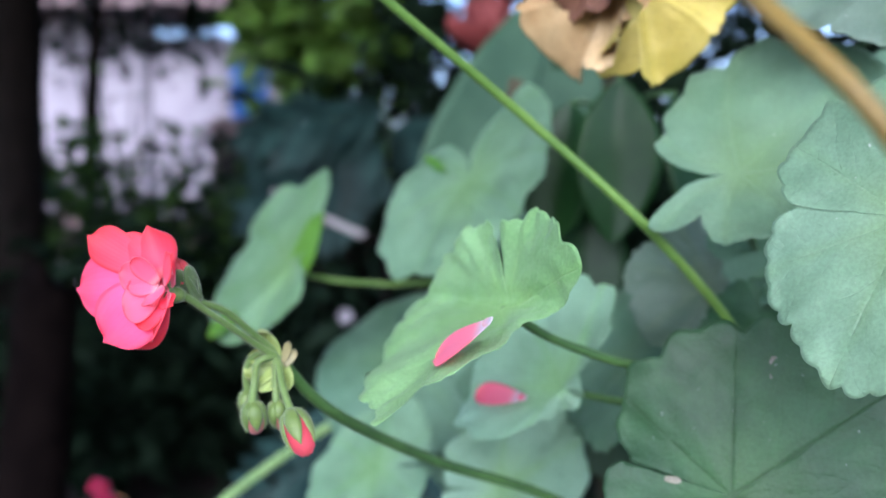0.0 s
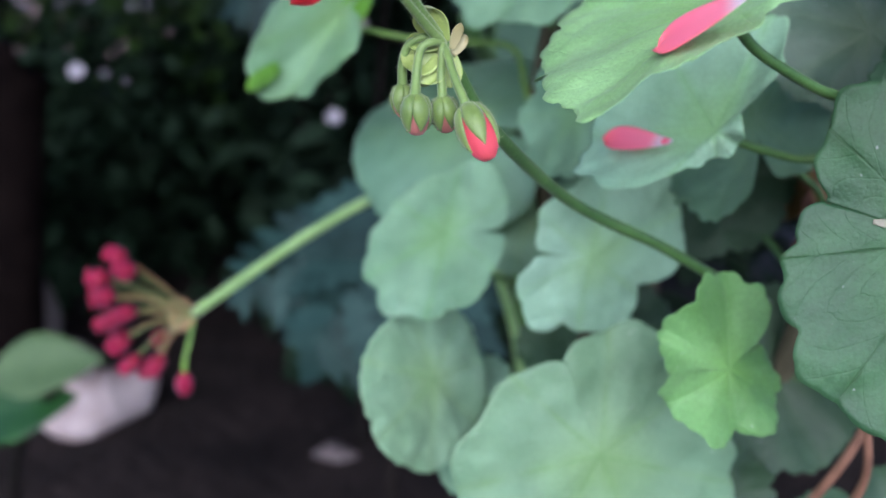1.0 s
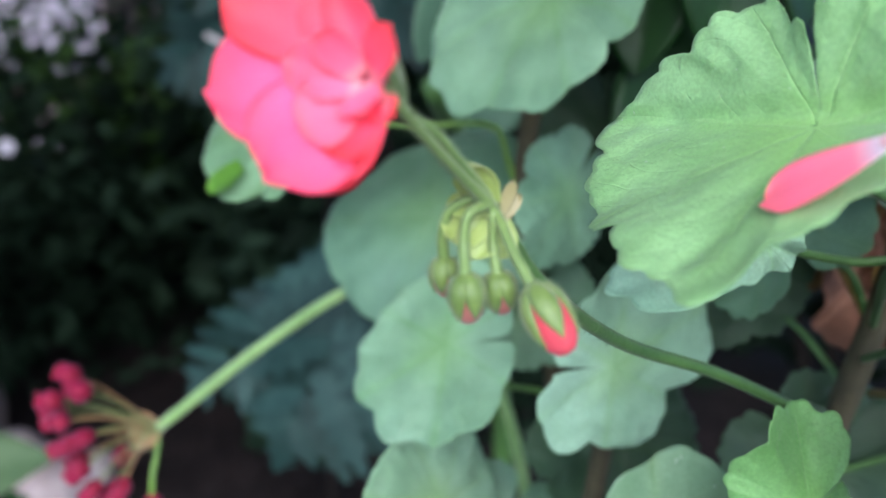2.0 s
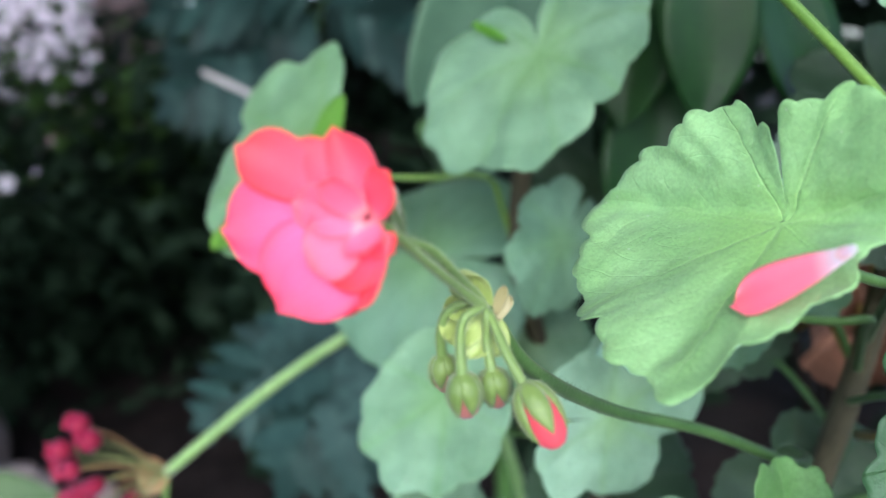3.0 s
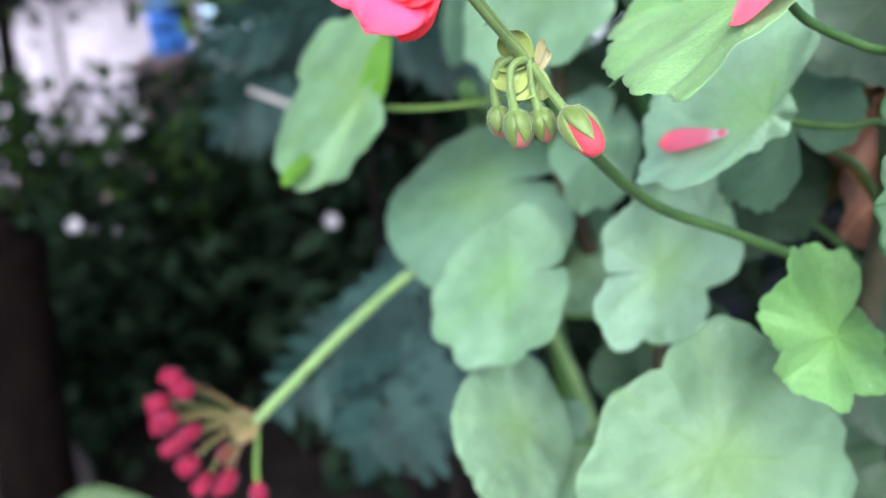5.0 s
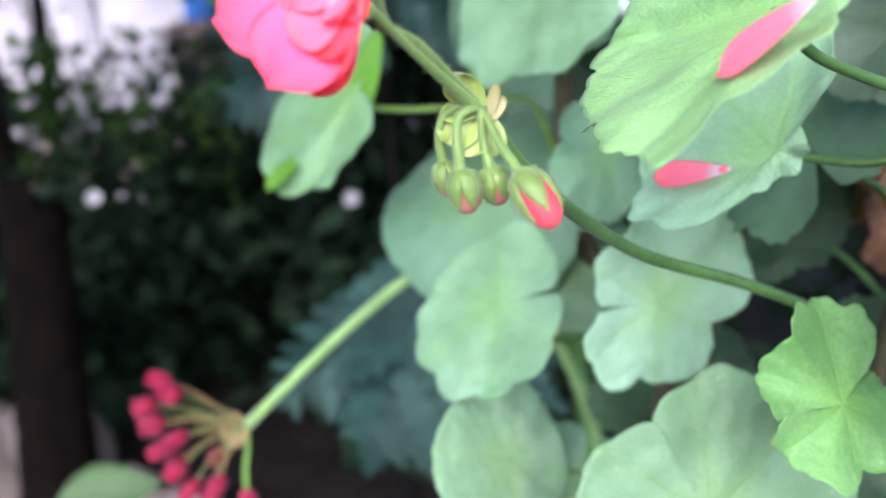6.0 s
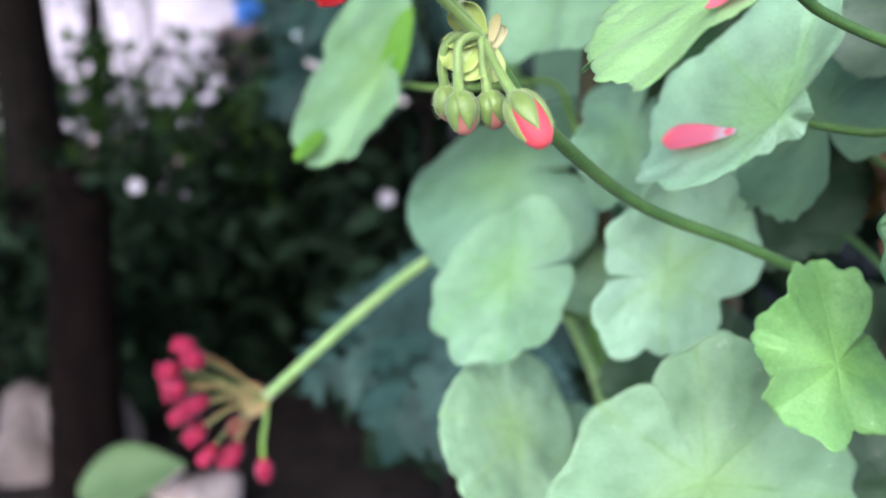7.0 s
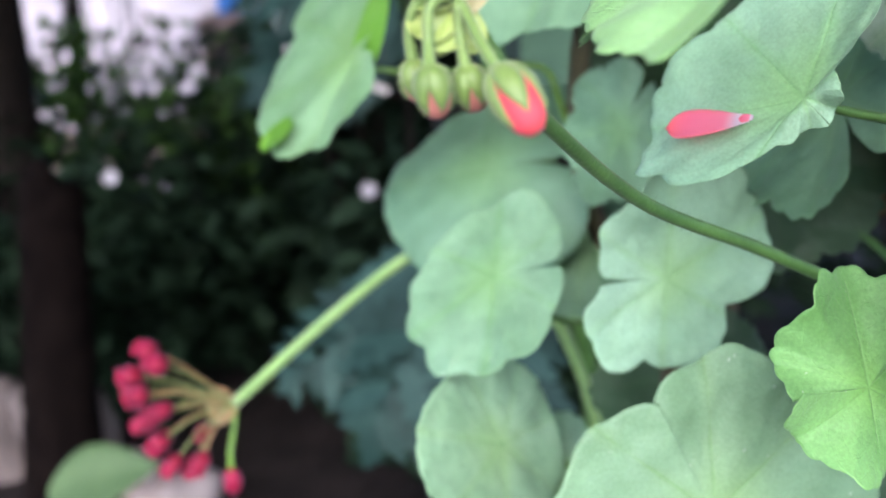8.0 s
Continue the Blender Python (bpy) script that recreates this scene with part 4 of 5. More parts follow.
BUDS = [
    ((-0.0400, 0.2165, 0.7440), (-0.0349, 0.2113, 0.7340), 0.0036, True, 1, "coral bud breaking out of its green sepals"),
    ((-0.0503, 0.2205, 0.7452), (-0.0495, 0.2208, 0.7368), 0.0029, False, 2, "closed downy green bud with a pinkish tip"),
    ((-0.0446, 0.2225, 0.7448), (-0.0432, 0.2235, 0.7374), 0.0027, False, 3, "closed downy green bud"),
    ((-0.0530, 0.2275, 0.7465), (-0.0525, 0.2275, 0.7395), 0.0022, False, 4, "small closed green bud"),
]
ARCS = [
    [NODE, (-0.0440, 0.2235, 0.7535), (-0.0424, 0.2200, 0.7490)],
    [NODE, (-0.0468, 0.2240, 0.7560), (-0.0495, 0.2230, 0.7545), (-0.0502, 0.2228, 0.7495)],
    [NODE, (-0.0450, 0.2245, 0.7545), (-0.0450, 0.2243, 0.7495)],
    [NODE, (-0.0485, 0.2260, 0.7568), (-0.0520, 0.2265, 0.7550), (-0.0532, 0.2270, 0.7510)],
]
for (top, tip, r, red, seed, label), arc in zip(BUDS, ARCS):
    bud(top, tip, r, red, seed, label)
    part("bud_pedicel", tube("bud_pedicel", arc + [top, Vector(top) * 0.95 + Vector(tip) * 0.05], [0.0008, 0.00085, 0.0010, 0.0013], PEDICEL, 10, 8, 0.03, hairs=260, hair_len=0.0008, seed=20 + seed), plant)


# ---- crimson umbel on its pale stalk ----
HUB = Vector((-0.180, 0.574, 0.5675))
part("umbel_stalk", tube("umbel_stalk", [HUB, (-0.1168, 0.567, 0.6178), (-0.0644, 0.552, 0.6545), (-0.020, 0.565, 0.665), (0.030, 0.56, 0.55), (0.034, 0.515, 0.42)], [0.0032, 0.0031, 0.0033, 0.0040], STEM_PALE, 14, 8, 0.03, seed=8), plant, label="pale green thick stalk of the crimson umbel")
for k in range(7):
    a = k / 7 * 6.28
    part("bract", petal_mesh(0.017, 0.012, OCHRE_BRACT if k % 2 else BRACT_DRY, 110 + k, 0.3, 0.0, 0.1, 0.5), plant, basis(HUB, Vector((-0.75, 0.55 * math.cos(a) - 0.1, 0.55 * math.sin(a) - 0.25)), (-0.2, -0.8, 0.6)))
rng = random.Random(5)
UMBEL = [(-0.222, 0.560, 0.607), (-0.214, 0.548, 0.602), (-0.232, 0.556, 0.594), (-0.225, 0.545, 0.586), (-0.236, 0.572, 0.582), (-0.213, 0.543, 0.577), (-0.222, 0.550, 0.570),
         (-0.231, 0.565, 0.562), (-0.218, 0.548, 0.556), (-0.226, 0.575, 0.549), (-0.214, 0.553, 0.541), (-0.207, 0.566, 0.534), (-0.199, 0.556, 0.540), (-0.240, 0.585, 0.570), (-0.205, 0.590, 0.545)]
for k, q in enumerate(UMBEL):
    q = Vector(q)
    way = (q - HUB).normalized() + Vector((0, 0, -0.25))
    L, r = rng.uniform(0.0105, 0.0135), rng.uniform(0.0052, 0.0068)
    body = part("crimson_bud", lathe("crimson_bud", [(0.3 * r, 0), (0.85 * r, 0.2 * L), (r, 0.5 * L), (0.9 * r, 0.75 * L), (0.55 * r, 0.92 * L), (0.1 * r, L)], BUD_CRIMSON, 12, 5, 0.08, k), plant, aim(q - way.normalized() * L * 0.5, way), "dark crimson half-open bud")
    for j in range(3):
        place_petal(q - way.normalized() * L * 0.2, way.normalized(), 120 * j + 37 * k, 28, 0.0118, 0.0100, 200 + 3 * k + j, BUD_CRIMSON, body, 0.3, 0.1, 0.08)
    part("bud_pedicel", tube("bud_pedicel", [HUB, HUB.lerp(q, 0.55) + Vector((0, 0, 0.004)), q - way.normalized() * L * 0.5], [0.0008, 0.0006, 0.0008], PEDICEL_OLIVE if k % 3 else OCHRE_BRACT, 8, 5, 0.03, seed=k), plant)
LONE = Vector((-0.184, 0.562, 0.520))
part("crimson_bud", lathe("crimson_bud", [(0.0015, 0.012), (0.0048, 0.008), (0.0056, 0.003), (0.0045, -0.002), (0.0008, -0.005)][::-1], BUD_CRIMSON, 12, 5, 0.08, 9), plant, aim(LONE, (0, 0, 1)), "crimson bud hanging from the umbel")
part("bud_pedicel", tube("bud_pedicel", [HUB, HUB + Vector((-0.001, -0.004, -0.012)), LONE + Vector((0.001, 0, 0.022)), LONE + Vector((0, 0, 0.011))], [0.0018, 0.0017, 0.0016, 0.0018], STEM, 8, 6, 0.03, seed=31), plant)


# ---- withered leaves on the plant ----
def withered(o, tip, n, R, material, seed, label, stem):
    b = part("withered_leaf", leaf_blade(R, 0.8, material, seed, lobes=6, notch=0.12, tooth=0.04, cup=0.35, wave=0.34, gap=25, fold=0.5, curl=0.3), plant, basis(o, tip, n), label)
    goal = min(JOINS[stem], key=lambda q: (q - Vector(o)).length)
    part("petiole", tube("petiole", [Vector(o), Vector(o).lerp(goal, 0.5) + Vector((0, 0, 0.015)), goal], [0.0012, 0.0013, 0.0015], STEM_OCHRE, 8, 6, 0.05, seed=seed), b)


withered((0.0655, 0.3020, 0.8700), (-0.10, 0.0, -0.99), (0.35, -0.90, 0.0), 0.0350, YELLOW, 301, "withered yellow leaf hanging limp", "right")
withered((0.0565, 0.3040, 0.8700), (-0.22, 0.0, -0.97), (-0.55, -0.82, 0.1), 0.0345, TAN, 302, "tan crumpled half of a dead leaf", "right")
withered((0.0525, 0.3010, 0.8790), (-0.20, 0.0, -0.97), (-0.30, -0.90, 0.2), 0.0240, BROWN, 305, "brown crumpled part of a dead leaf", "right")
withered((0.1270, 0.3720, 0.7480), (-0.2, -0.2, -0.95), (-0.3, -0.9, 0.2), 0.0220, BROWN, 303, "dry brown curled leaf", "right")
withered((0.1380, 0.4000, 0.7150), (0.1, -0.2, -0.95), (-0.5, -0.8, 0.1), 0.0300, BROWN, 304, "dry brown curled leaf", "right")

withered((0.1560, 0.4250, 0.6900), (-0.25, -0.1, -0.95), (-0.2, -0.95, 0.1), 0.0380, BROWN, 306, "dry brown curled leaf", "right")
withered((0.1180, 0.4450, 0.7050), (0.1, -0.1, -0.95), (-0.1, -0.95, 0.2), 0.0330, OCHRE, 307, "yellow-brown dying leaf in the shade", "right")

# ---- fallen petals ----
def fallen(tip, claw, lift, width, seed, label, cup, base, material=PETAL_FALLEN):
    tip, claw, lift = Vector(tip), Vector(claw), Vector(lift)
    way = (tip - claw).normalized()
    lift = lift - way * lift.dot(way)
    L = (tip - claw).length * 1.05
    ob = tagged(new("fallen_petal", petal_mesh(L, width, material, seed, cup, 0.1, 0.018, 0.22, blunt=2.5)), label, "petal", "fallen petals")
    ob.matrix_world = basis(claw, way, lift)
    part("claw", petal_mesh(L * 0.15, width * 0.27, base, seed + 50, cup, 0.0, 0.05, 0.5, 0.00034, 2.0), ob, basis(claw - way * L * 0.03 + lift.normalized() * 0.00022, way, lift), "narrow pale base of the petal")


fallen((-0.0031, 0.2123, 0.7576), (0.0092, 0.1992, 0.7692), (-0.52, -0.45, 0.72), 0.0090, 401, "fallen pink petal with a white base lying on a leaf", 0.10, PETAL_BASE)
fallen((0.0118, 0.3100, 0.7261), (0.0265, 0.2935, 0.7289), (-0.60, -0.42, 0.68), 0.0092, 402, "fallen curled pink petal lying on a leaf", 0.16, PETAL_FALLEN)


# ---- background plants and things ----
def jagged_leaf(length, width, material, seed, pairs=9):
    """A grey-green pinnate blade: narrow toothed leaflets along a midrib, joined into one mesh."""
    rng = random.Random(seed)
    verts, faces = [], []

    def lobe(base, way, nrm, L, W):
        side = way.cross(nrm).normalized()
        n, k = 12, len(verts)
        for i in range(n + 1):
            v = i / n
            w = W * math.sin(math.pi * min(1, 0.12 + 0.88 * v)) ** 0.8 * (1 + (0.38 if i % 2 else -0.30)) * 0.5
            c = base + way * L * v - nrm * (0.12 * L * v * v)
            verts.extend([c - side * w, c + nrm * 0.0006, c + side * w, c - nrm * 0.0004])
        for i in range(n):
            a = k + 4 * i
            faces.extend([(a, a + 1, a + 5, a + 4), (a + 1, a + 2, a + 6, a + 5), (a + 2, a + 3, a + 7, a + 6), (a + 3, a, a + 4, a + 7)])

    for j in range(pairs):
        v = (j + 0.6) / pairs
        c = Vector((0, length * v, 0.04 * length * math.sin(v * 3)))
        L = width * 0.62 * (math.sin(math.pi * (0.18 + 0.74 * v))) ** 0.7
        for s in (-1, 1):
            lobe(c, Vector((s * 0.8, 0.6, -0.10 + rng.uniform(-.15, .15))).normalized(), Vector((0.1 * s + rng.uniform(-.4, .4), rng.uniform(-.35, .35), 1)).normalized(), L * rng.uniform(0.80, 1.12), L * 0.33)
    lobe(Vector((0, length * 0.9, 0)), Vector((0, 1, -0.1)), Vector((0, 0, 1)), width * 0.35, width * 0.2)
    lobe(Vector((0, -length * 0.05, 0.001)), Vector((0, 1, 0)), Vector((0, 0, 1)), length, width * 0.05)
    return mesh_of("frond", verts, faces, material, smooth=False)


grey = thing("grey_leaved_plant", (-0.05, 0.98, 0.0), "grey-green plant with deeply cut toothed leaves", "plant")
part("stem", tube("stem", [(-0.05, 0.98, -0.02), (-0.045, 0.97, 0.30), (-0.03, 0.95, 0.62), (-0.02, 0.95, 0.74)], [0.007, 0.006, 0.004], BARK, 10, 6, 0.1, seed=41), grey)
for k, (base, tip, n, L, W) in enumerate([
    ((-0.010, 0.900, 0.640), (-0.135, 0.830, 0.455), (-0.35, -0.85, 0.35), 0.24, 0.20),
    ((-0.020, 0.930, 0.590), (-0.230, 0.860, 0.490), (-0.2, -0.85, 0.45), 0.23, 0.12),
    ((-0.015, 0.905, 0.600), (-0.020, 0.840, 0.440), (-0.1, -0.9, 0.4), 0.18, 0.16),
]):
    b, t = Vector(base), Vector(tip)
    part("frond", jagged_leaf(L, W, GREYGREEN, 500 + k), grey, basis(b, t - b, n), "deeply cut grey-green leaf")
    part("frond_stalk", tube("frond_stalk", [(-0.03, 0.955, b.z - 0.04), b + Vector((0.0, 0.02, -0.01)), b + (t - b) * 0.03], [0.003, 0.0025, 0.002], STEM_DARK, 8, 5, 0.05, seed=k), grey)


tall = thing("grey_leaved_plant", (-0.10, 1.46, 0.0), "taller grey-green plant with cut leaves in the shade", "plant")
part("stem", tube("stem", [(-0.10, 1.46, -0.02), (-0.095, 1.45, 0.40), (-0.085, 1.42, 0.80), (-0.08, 1.41, 0.95)], [0.009, 0.007, 0.004], BARK, 10, 6, 0.1, seed=42), tall)
for k, (base, tip, n, L, W) in enumerate([
    ((-0.085, 1.39, 0.88), (-0.300, 1.27, 0.83), (-0.2, -0.85, 0.45), 0.24, 0.19),
    ((-0.085, 1.39, 0.93), (-0.250, 1.28, 0.99), (-0.1, -0.75, 0.65), 0.22, 0.17),
    ((-0.080, 1.39, 0.84), (-0.210, 1.27, 0.80), (-0.2, -0.85, 0.45), 0.18, 0.12),
    ((-0.080, 1.39, 0.90), (0.060, 1.28, 0.90), (0.2, -0.85, 0.45), 0.22, 0.17),
]):
    b, t = Vector(base), Vector(tip)
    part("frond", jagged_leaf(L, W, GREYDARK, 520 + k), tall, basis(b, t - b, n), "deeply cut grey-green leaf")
    part("frond_stalk", tube("frond_stalk", [(-0.084, 1.42, b.z - 0.04), b + Vector((0.0, 0.015, -0.01)), b + (t - b) * 0.03], [0.003, 0.0025, 0.002], STEM_DARK, 8, 5, 0.05, seed=k), tall)


def blade_leaf(name, L, W, material, seed, fold=0.15, bend=0.2, waist=0.35):
    """A smooth lance or oval blade with a channelled midrib and real thickness."""
    nv, nu = 22, 8
    verts = []
    for layer in (0, 1):
        for j in range(nv + 1):
            v = j / nv
            w = W * 0.5 * math.sin(math.pi * v ** (math.log(0.5) / math.log(waist + 0.08))) ** 0.75 + W * 0.01
            for i in range(nu + 1):
                u = i / nu * 2 - 1
                z = fold * w * abs(u) - bend * L * v * v + 0.01 * L * noise.noise(Vector((u, v * 3, seed)))
                verts.append(Vector((w * u, L * v, z - layer * 0.0008)))
    row, base, faces = nu + 1, (nu + 1) * (nv + 1), []
    for j in range(nv):
        for i in range(nu):
            a, b, c, d = j * row + i, j * row + i + 1, (j + 1) * row + i + 1, (j + 1) * row + i
            faces += [(a, b, c, d), (base + a, base + d, base + c, base + b)]
        faces.append((j * row, (j + 1) * row, base + (j + 1) * row, base + j * row))
        e = j * row + nu
        faces.append((e, base + e, base + e + row, e + row))
    return mesh_of(name, verts, faces, material)


# strap-leaved plant with dull red bloom, and a glossy dark-leaved one, behind the geranium
strap = thing("strap_leaved_plant", (0.10, 0.95, 0.0), "tall plant with long dull green strap leaves", "plant")
part("stem", tube("stem", [(0.10, 0.95, -0.02), (0.09, 0.93, 0.4), (0.04, 0.80, 0.66), (-0.01, 0.66, 0.76)], [0.012, 0.010, 0.007], STEM_DARK, 12, 8, 0.05, seed=51), strap)
for k, (b, t, n, L, W) in enumerate([
    ((-0.020, 0.650, 0.775), (0.105, 0.615, 0.935), (0.35, -0.90, 0.10), 0.240, 0.062),
    ((0.040, 0.820, 0.700), (0.160, 0.780, 0.980), (0.1, -0.95, 0.2), 0.32, 0.10),
]):
    part("strap_leaf", blade_leaf("strap_leaf", L, W, STRAP, 520 + k, 0.12, 0.05), strap, basis(b, Vector(t) - Vector(b), n), "long dull green strap leaf")

dark = thing("glossy_leaved_plant", (0.12, 0.62, 0.0), "dark plant with smooth glossy oval leaves", "plant")
part("stem", tube("stem", [(0.12, 0.62, -0.02), (0.12, 0.60, 0.4), (0.10, 0.54, 0.72), (0.10, 0.52, 0.90)], [0.008, 0.007, 0.005], WOOD, 10, 8, 0.08, seed=52), dark)
for k, (b, t, n, L, W) in enumerate([
    ((0.088, 0.440, 0.855), (0.082, 0.420, 0.780), (-0.1, -0.95, 0.25), 0.082, 0.042),
    ((0.066, 0.455, 0.845), (0.048, 0.430, 0.775), (-0.3, -0.90, 0.25), 0.075, 0.040),
    ((0.120, 0.460, 0.850), (0.150, 0.430, 0.770), (0.2, -0.9, 0.3), 0.090, 0.045),
    ((0.075, 0.470, 0.800), (0.070, 0.430, 0.715), (0.0, -0.95, 0.25), 0.095, 0.050),
    ((0.110, 0.490, 0.930), (0.060, 0.440, 0.880), (0.0, -0.9, 0.4), 0.085, 0.042),
]):
    b, t = Vector(b), Vector(t)
    part("oval_leaf", blade_leaf("oval_leaf", L, W, DARKLEAF, 540 + k, 0.25, 0.12, 0.42), dark, basis(b, t - b, n), "smooth dark green oval leaf")
    part("leaf_stalk", tube("leaf_stalk", [(0.102, 0.53, b.z - 0.03), (b + Vector((0.102, 0.53, b.z))) * 0.5, b], [0.002, 0.0016, 0.0015], STEM_DARK, 8, 5, seed=k), dark)


def shrub(at, radius, height, count, size, material, seed, label, low=0.0):
    """A shrub: a few forked stems and a crown of many small folded leaves with gaps."""
    rng = random.Random(seed)
    ob = thing("shrub", at, label, "shrub", "shrubs behind the geranium")
    at = Vector(at)
    ends = []
    for k in range(6):
        a = rng.uniform(0, 6.28)
        end = at + Vector((math.cos(a) * radius[0] * 0.7, math.sin(a) * radius[1] * 0.7, height * rng.uniform(0.7, 1.0)))
        ends.append(end)
        part("stem", tube("stem", [at + Vector((0, 0, -0.05)), at.lerp(end, 0.45) + Vector((rng.uniform(-.05, .05), 0, 0.05)), end], [0.014, 0.009, 0.004], BARK, 7, 5, 0.1, seed=seed + k), ob)
    clumps = []
    for _ in range(26):
        a, q = rng.uniform(0, 6.28), rng.uniform(0.25, 1) ** 0.6
        clumps.append(at + Vector((math.cos(a) * radius[0] * q, math.sin(a) * radius[1] * q, height * (low + (1 - low) * rng.uniform(0.05, 1.0)))))
    verts, faces = [], []
    for _ in range(count):
        c = rng.choice(clumps) + Vector((rng.gauss(0, 1), rng.gauss(0, 1), rng.gauss(0, 1))) * 0.16 * max(radius)
        if c.z < 0.02:
            c.z = rng.uniform(0.02, 0.15)
        way = Vector((rng.gauss(0, 1), rng.gauss(0, 1), rng.gauss(-0.35, 0.6))).normalized()
        nrm = Vector((rng.gauss(0, .7), rng.gauss(-.3, .7), 1)).normalized()
        side = way.cross(nrm).normalized()
        nrm = side.cross(way)
        s = size * rng.uniform(0.6, 1.3)
        k = len(verts)
        verts += [c, c + way * s * .35 + side * s * .22 + nrm * s * .05, c + way * s * .7 + side * s * .16 + nrm * s * .02, c + way * s - nrm * s * .1,
                  c + way * s * .7 - side * s * .16 + nrm * s * .02, c + way * s * .35 - side * s * .22 + nrm * s * .05, c + way * s * .5]
        faces += [(k, k + 1, k + 6), (k + 1, k + 2, k + 6), (k + 2, k + 3, k + 6), (k + 3, k + 4, k + 6), (k + 4, k + 5, k + 6), (k + 5, k, k + 6)]
    tagged(part("foliage", mesh_of("foliage", verts, faces, material, smooth=False), ob), kind="stuff")
    return ob


SHADE = "dense shrub, its small green leaves coloured near-black for shade"
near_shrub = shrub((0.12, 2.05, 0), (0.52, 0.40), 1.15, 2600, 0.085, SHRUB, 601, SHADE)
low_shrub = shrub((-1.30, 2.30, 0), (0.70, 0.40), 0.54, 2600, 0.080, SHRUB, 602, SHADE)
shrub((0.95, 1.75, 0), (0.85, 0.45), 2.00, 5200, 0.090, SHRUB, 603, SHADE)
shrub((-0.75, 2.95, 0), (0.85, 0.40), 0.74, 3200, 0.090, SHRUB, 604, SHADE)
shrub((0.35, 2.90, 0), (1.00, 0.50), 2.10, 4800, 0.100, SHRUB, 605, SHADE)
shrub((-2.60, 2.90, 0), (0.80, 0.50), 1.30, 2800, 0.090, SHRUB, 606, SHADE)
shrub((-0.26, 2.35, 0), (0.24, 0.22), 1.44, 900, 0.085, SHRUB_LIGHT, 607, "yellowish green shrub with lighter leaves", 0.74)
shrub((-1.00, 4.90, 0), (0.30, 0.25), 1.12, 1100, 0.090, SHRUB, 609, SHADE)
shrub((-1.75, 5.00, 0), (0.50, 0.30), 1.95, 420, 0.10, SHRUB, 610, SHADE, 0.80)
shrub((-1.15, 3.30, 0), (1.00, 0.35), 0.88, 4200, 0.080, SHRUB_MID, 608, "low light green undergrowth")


def tree(at, r, height, seed, label, crown, crown_size, count):
    rng = random.Random(seed)
    ob = thing("tree", at, label, "tree", "garden trees")
    at = Vector(at)
    lean = Vector((rng.uniform(-.1, .1), rng.uniform(-.1, .1), 0))
    top = at + Vector((0, 0, height)) + lean * 2
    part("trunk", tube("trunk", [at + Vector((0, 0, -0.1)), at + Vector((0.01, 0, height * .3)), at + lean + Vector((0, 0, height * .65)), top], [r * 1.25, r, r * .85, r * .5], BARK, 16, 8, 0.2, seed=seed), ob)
    verts, faces = [], []
    for k in range(9):
        a = k / 9 * 6.28
        end = top + Vector((math.cos(a) * crown_size[0] * .75, math.sin(a) * crown_size[1] * .75, rng.uniform(-0.1, 0.7)))
        part("limb", tube("limb", [top - Vector((0, 0, height * .15)), top.lerp(end, .5) + Vector((0, 0, .12)), end], [r * .4, r * .25, r * .08], BARK, 8, 5, 0.15, seed=seed + k), ob)
    centre = Vector(crown)
    clumps = [centre + Vector((rng.uniform(-1, 1) * crown_size[0], rng.uniform(-1, 1) * crown_size[1], rng.uniform(-1, 1) * crown_size[2])) for _ in range(70)]
    for _ in range(count):
        c = rng.choice(clumps) + Vector((rng.gauss(0, 1), rng.gauss(0, 1), rng.gauss(0, .6))) * 0.3
        way = Vector((rng.gauss(0, 1), rng.gauss(0, 1), rng.gauss(-0.3, 0.5))).normalized()
        nrm = Vector((rng.gauss(0, .5), rng.gauss(0, .5), 1)).normalized()
        side = way.cross(nrm).normalized()
        s = 0.2 * rng.uniform(0.6, 1.2)
        k = len(verts)
        verts += [c, c + way * s * .5 + side * s * .3, c + way * s, c + way * s * .5 - side * s * .3]
        faces += [(k, k + 1, k + 2), (k, k + 2, k + 3)]
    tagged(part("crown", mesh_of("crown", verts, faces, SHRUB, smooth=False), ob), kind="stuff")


# Both crowns hang out of view, added to keep sun off the background
tree((-1.275, 2.62, 0), 0.085, 2.6, 701, "dark rough-barked tree with a low unseen crown added for shade", (-0.9, 1.65, 2.40), (2.5, 2.6, 0.30), 11000)
tree((-1.555, 3.90, 0), 0.035, 2.8, 702, "thin dark tree trunk before a white wall, unseen crown added for shade", (1.3, 1.75, 2.60), (2.5, 2.7, 0.30), 11000)

# ---- white house wall with a shaded doorway gap, and a blue barrel ----
house = thing("house_wall", (-2.4, 7.2, 0.0), "bright whitewashed house wall with a pale pink band", "house", kind="structure")
part("wall_panel", from_bm("wall_panel", block((1.25, 0.2, 2.2)), WHITEWASH), house, pose(-2.95, 7.2, 1.1))
part("wall_panel", from_bm("wall_panel", block((1.05, 0.2, 2.05)), WHITEWASH), house, pose(-1.78, 7.22, 1.02))
part("pink_band", from_bm("pink_band", block((2.4, 0.06, 0.35)), PINKWALL), house, pose(-2.30, 7.07, 0.45))
part("roof_edge", from_bm("roof_edge", block((2.7, 0.9, 0.10)), PINKWALL), house, pose(-2.35, 7.1, 2.25))


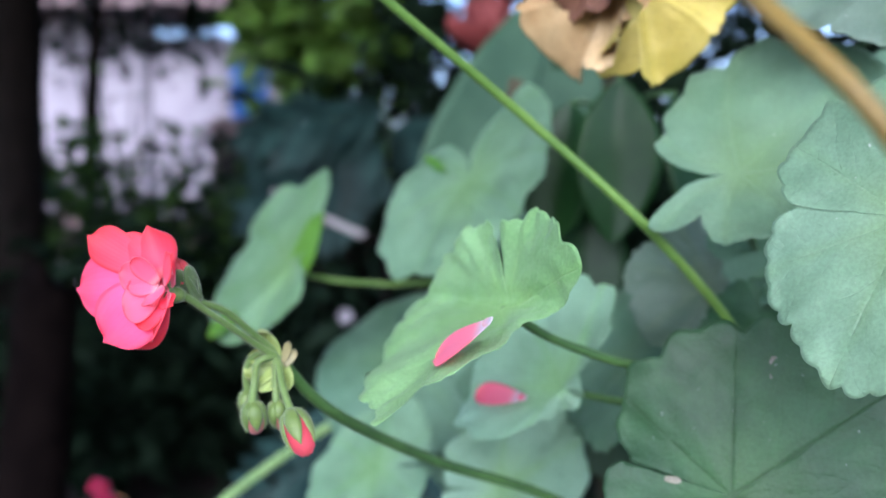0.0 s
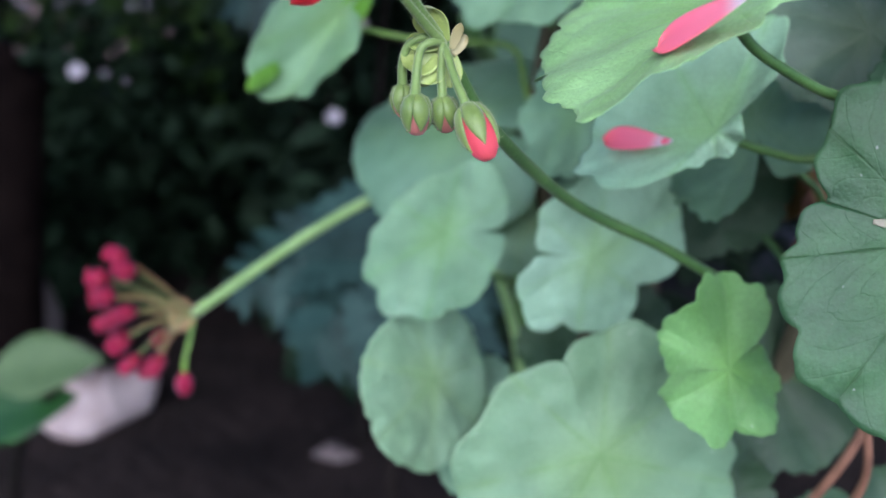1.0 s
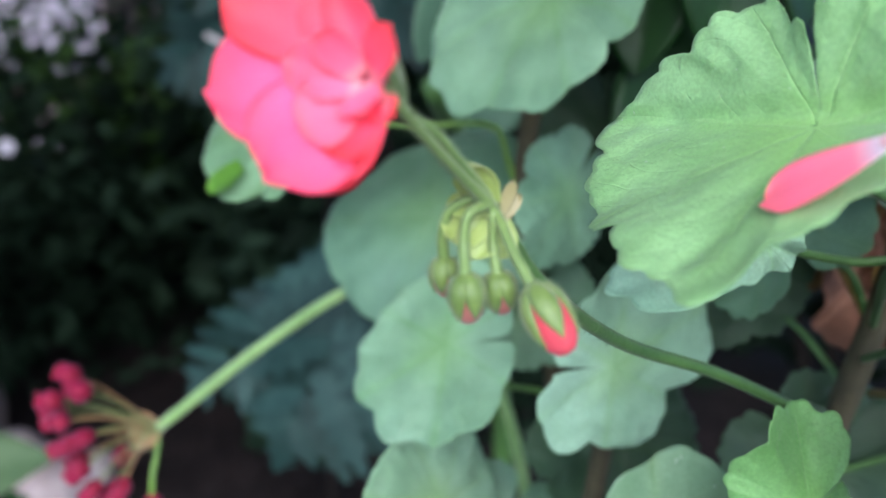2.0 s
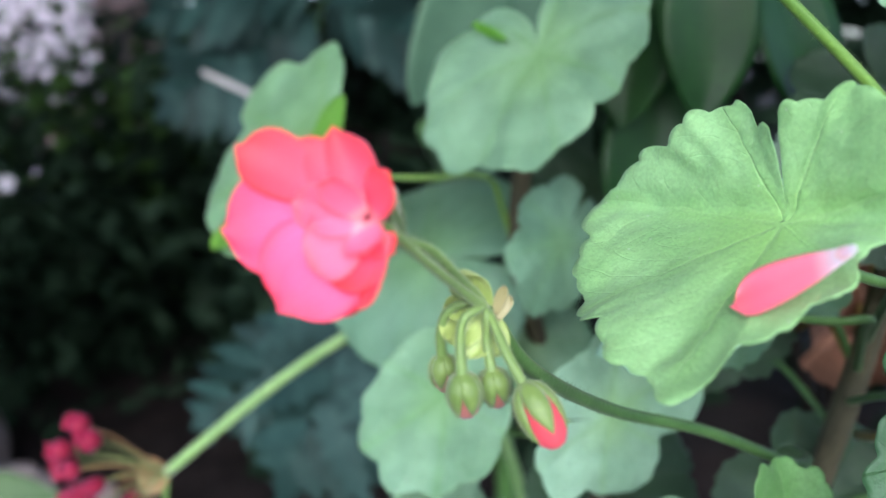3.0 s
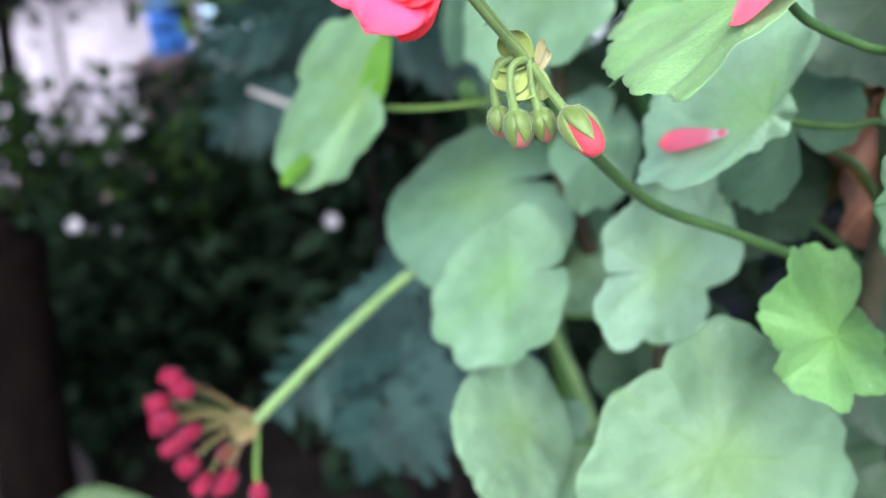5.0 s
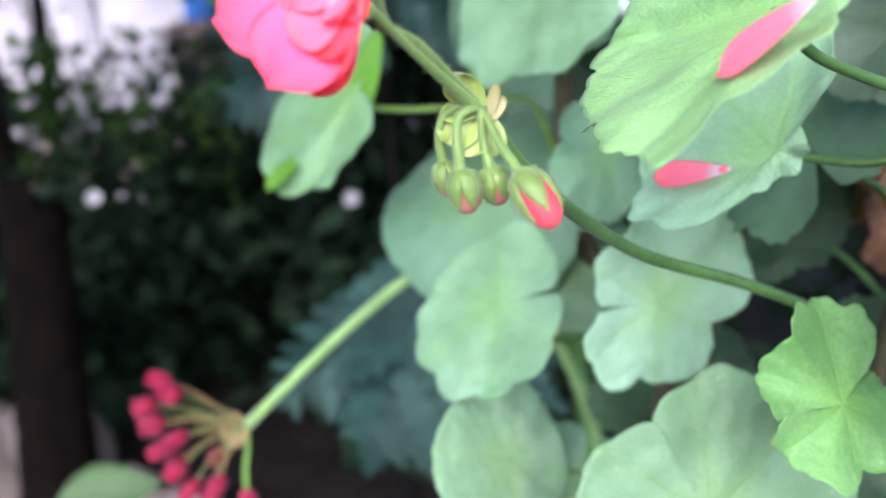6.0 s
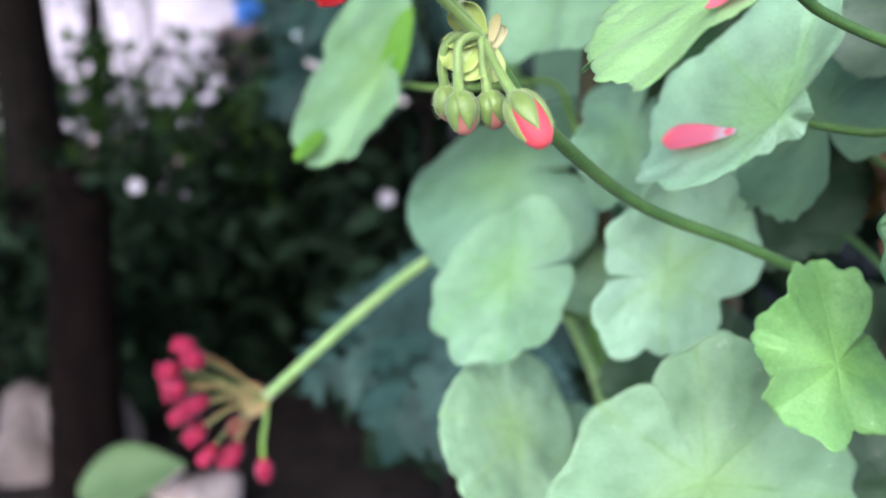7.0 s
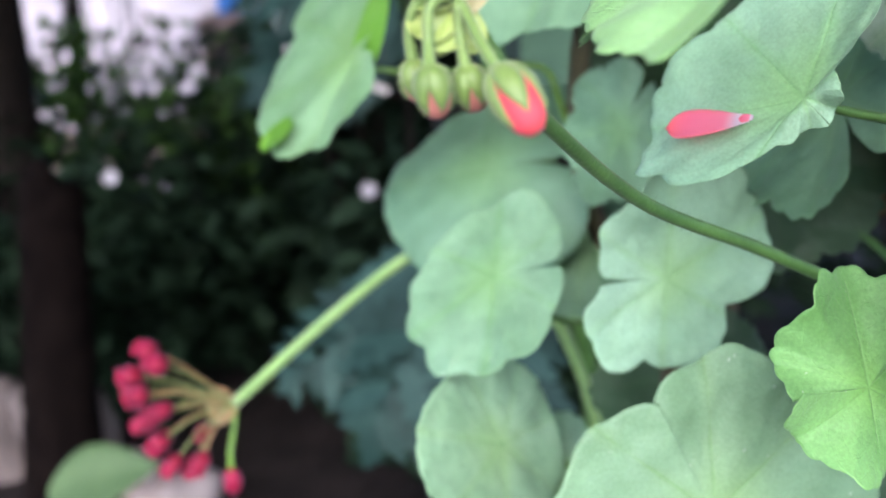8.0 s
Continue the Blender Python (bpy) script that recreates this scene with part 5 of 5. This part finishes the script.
def barrel(at, r, h):
    ob = thing("barrel", at, "blue plastic barrel standing by the wall", "barrel")
    part("body", lathe("body", [(r * .9, 0), (r, 0.03 * h), (r, .3 * h), (r * 1.03, .33 * h), (r, .36 * h), (r, .64 * h), (r * 1.03, .67 * h), (r, .7 * h), (r, .95 * h), (r * .9, h)], BLUE, 28), ob, pose(*at))
    part("lid", lathe("lid", [(r * .96, 0), (r * .98, 0.015), (r * .9, 0.03), (r * .2, 0.035)], BLUE, 28), ob, pose(at[0], at[1], at[2] + h))


barrel((-1.26, 5.9, 1.28), 0.12, 0.34)
tagged(new("plinth", from_bm("plinth", block((0.42, 0.42, 1.30), 0.01), PINKWALL)), "faded pink masonry plinth", "plinth").matrix_world = pose(-1.26, 5.9, 0.635)


# ---- stones, pad plant, bleached twig, white glints of light ----
def stone(at, size, seed, label, material=STONE):
    bm = bmesh.new()
    bmesh.ops.create_icosphere(bm, subdivisions=3, radius=1)
    for v in bm.verts:
        q = v.co.copy()
        v.co *= 1 + 0.42 * noise.noise(q * 1.1 + Vector((seed, 0, 0))) + 0.08 * noise.noise(q * 3.5 + Vector((0, seed, 0)))
        v.co = Vector((v.co.x * size[0], v.co.y * size[1], v.co.z * size[2]))
    tagged(new("stone", from_bm("stone", bm, material, True)), label, "stone", "stones on the soil").matrix_world = pose(at[0], at[1], at[2], 0, 0, seed * 40)


stone((-0.595, 1.55, 0.035), (0.115, 0.080, 0.055), 1, "pale pinkish white stone lying on the soil", STONE_PALE)
stone((-0.640, 1.53, 0.118), (0.060, 0.050, 0.036), 5, "small white stone resting on a larger one", STONE_PALE)
stone((-0.86, 1.80, 0.08), (0.10, 0.09, 0.16), 2, "pale pinkish stone in the soil")
stone((-0.99, 1.84, 0.06), (0.07, 0.09, 0.15), 3, "pale pinkish stone in the soil")
stone((-0.14, 1.42, -0.005), (0.045, 0.04, 0.035), 4, "dull pink stone half sunk in the soil")

stump = thing("tree_stump", (-0.80, 1.72, 0.0), "dark brown weathered tree stump among the stones", "stump")
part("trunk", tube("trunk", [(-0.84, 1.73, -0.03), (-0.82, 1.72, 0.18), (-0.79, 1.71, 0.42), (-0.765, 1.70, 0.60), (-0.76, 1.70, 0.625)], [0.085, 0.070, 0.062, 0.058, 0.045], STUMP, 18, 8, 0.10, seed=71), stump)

pad = thing("pad_plant", (-0.47, 1.12, 0.0), "smooth pale green oval pad on a short stem", "plant")
part("stem", tube("stem", [(-0.56, 1.13, -0.02), (-0.55, 1.12, 0.15), (-0.47, 1.09, 0.285)], [0.010, 0.009, 0.007], BARK, 10, 6, 0.05, seed=61), pad)
part("pad", blade_leaf("pad", 0.155, 0.085, PADGREEN, 62, 0.2, 0.15, 0.5), pad, basis((-0.415, 1.085, 0.315), (-1, -0.1, -0.02), (-0.1, -0.75, 0.65)), "smooth oval green blade")
# Lower blade borrows the dark leaf material, so its shade is colour only
part("pad", blade_leaf("pad", 0.150, 0.090, DARKLEAF, 63, 0.2, 0.2, 0.5), pad, basis((-0.45, 1.09, 0.26), (-1, -0.1, -0.15), (-0.1, -0.75, 0.65)), "lower blade coloured dark for shade")

twig = thing("dry_twig", (-0.12, 1.60, 0.0), "bleached dry twig leaning among the shrubs", "twig")
part("twig", tube("twig", [(0.40, 1.32, -0.02), (0.14, 1.24, 0.60), (0.00, 1.216, 0.700), (-0.106, 1.200, 0.740)], [0.008, 0.006, 0.005, 0.005], STUMP, 8, 6, 0.15, seed=64), twig)
part("bare_tip", tube("bare_tip", [(-0.100, 1.201, 0.738), (-0.160, 1.196, 0.766), (-0.228, 1.190, 0.802)], [0.0050, 0.0045, 0.0030], PALEWOOD, 8, 6, 0.15, seed=66), twig, label="bleached bare tip of the twig")


def light_glint(at, r, seed, parent):
    """White petals on a short shrub twig, standing in for a glint of light."""
    at = Vector(at)
    way = Vector((0.1, -0.95, 0.3)).normalized()
    twig_part = part("light_glint", tube("light_glint", [at + Vector((0.02, 0.16, -0.03)), at + Vector((0.01, 0.07, -0.012)), at], [0.0025, 0.002, 0.0015], BARK, 6, 4, seed=seed), parent, label="white petals on a twig, added for a glint of light")
    for k in range(5):
        place_petal(at, way, 72 * k + seed, 72, r, r * .8, seed + k, GLINT_WHITE, twig_part)


light_glint((-0.172, 1.580, 0.575), 0.016, 801, near_shrub)
light_glint((-0.612, 1.590, 0.629), 0.016, 811, low_shrub)

red = thing("red_bloom_plant", (0.08, 1.42, 0.0), "tall stem with a dull red rounded bloom", "flower")
part("stem", tube("stem", [(0.10, 1.46, -0.02), (0.09, 1.44, 0.6), (0.075, 1.40, 1.00)], [0.009, 0.007, 0.005], STEM_DARK, 8, 6, seed=65), red)
for k in range(12):
    place_petal(Vector((0.075, 1.395, 1.012)), Vector((0, -0.15, 1)).normalized(), 30 * k, 75 if k % 2 else 45, 0.085, 0.06, 840 + k, REDBROWN, red, 0.6, 0.0, 0.05)
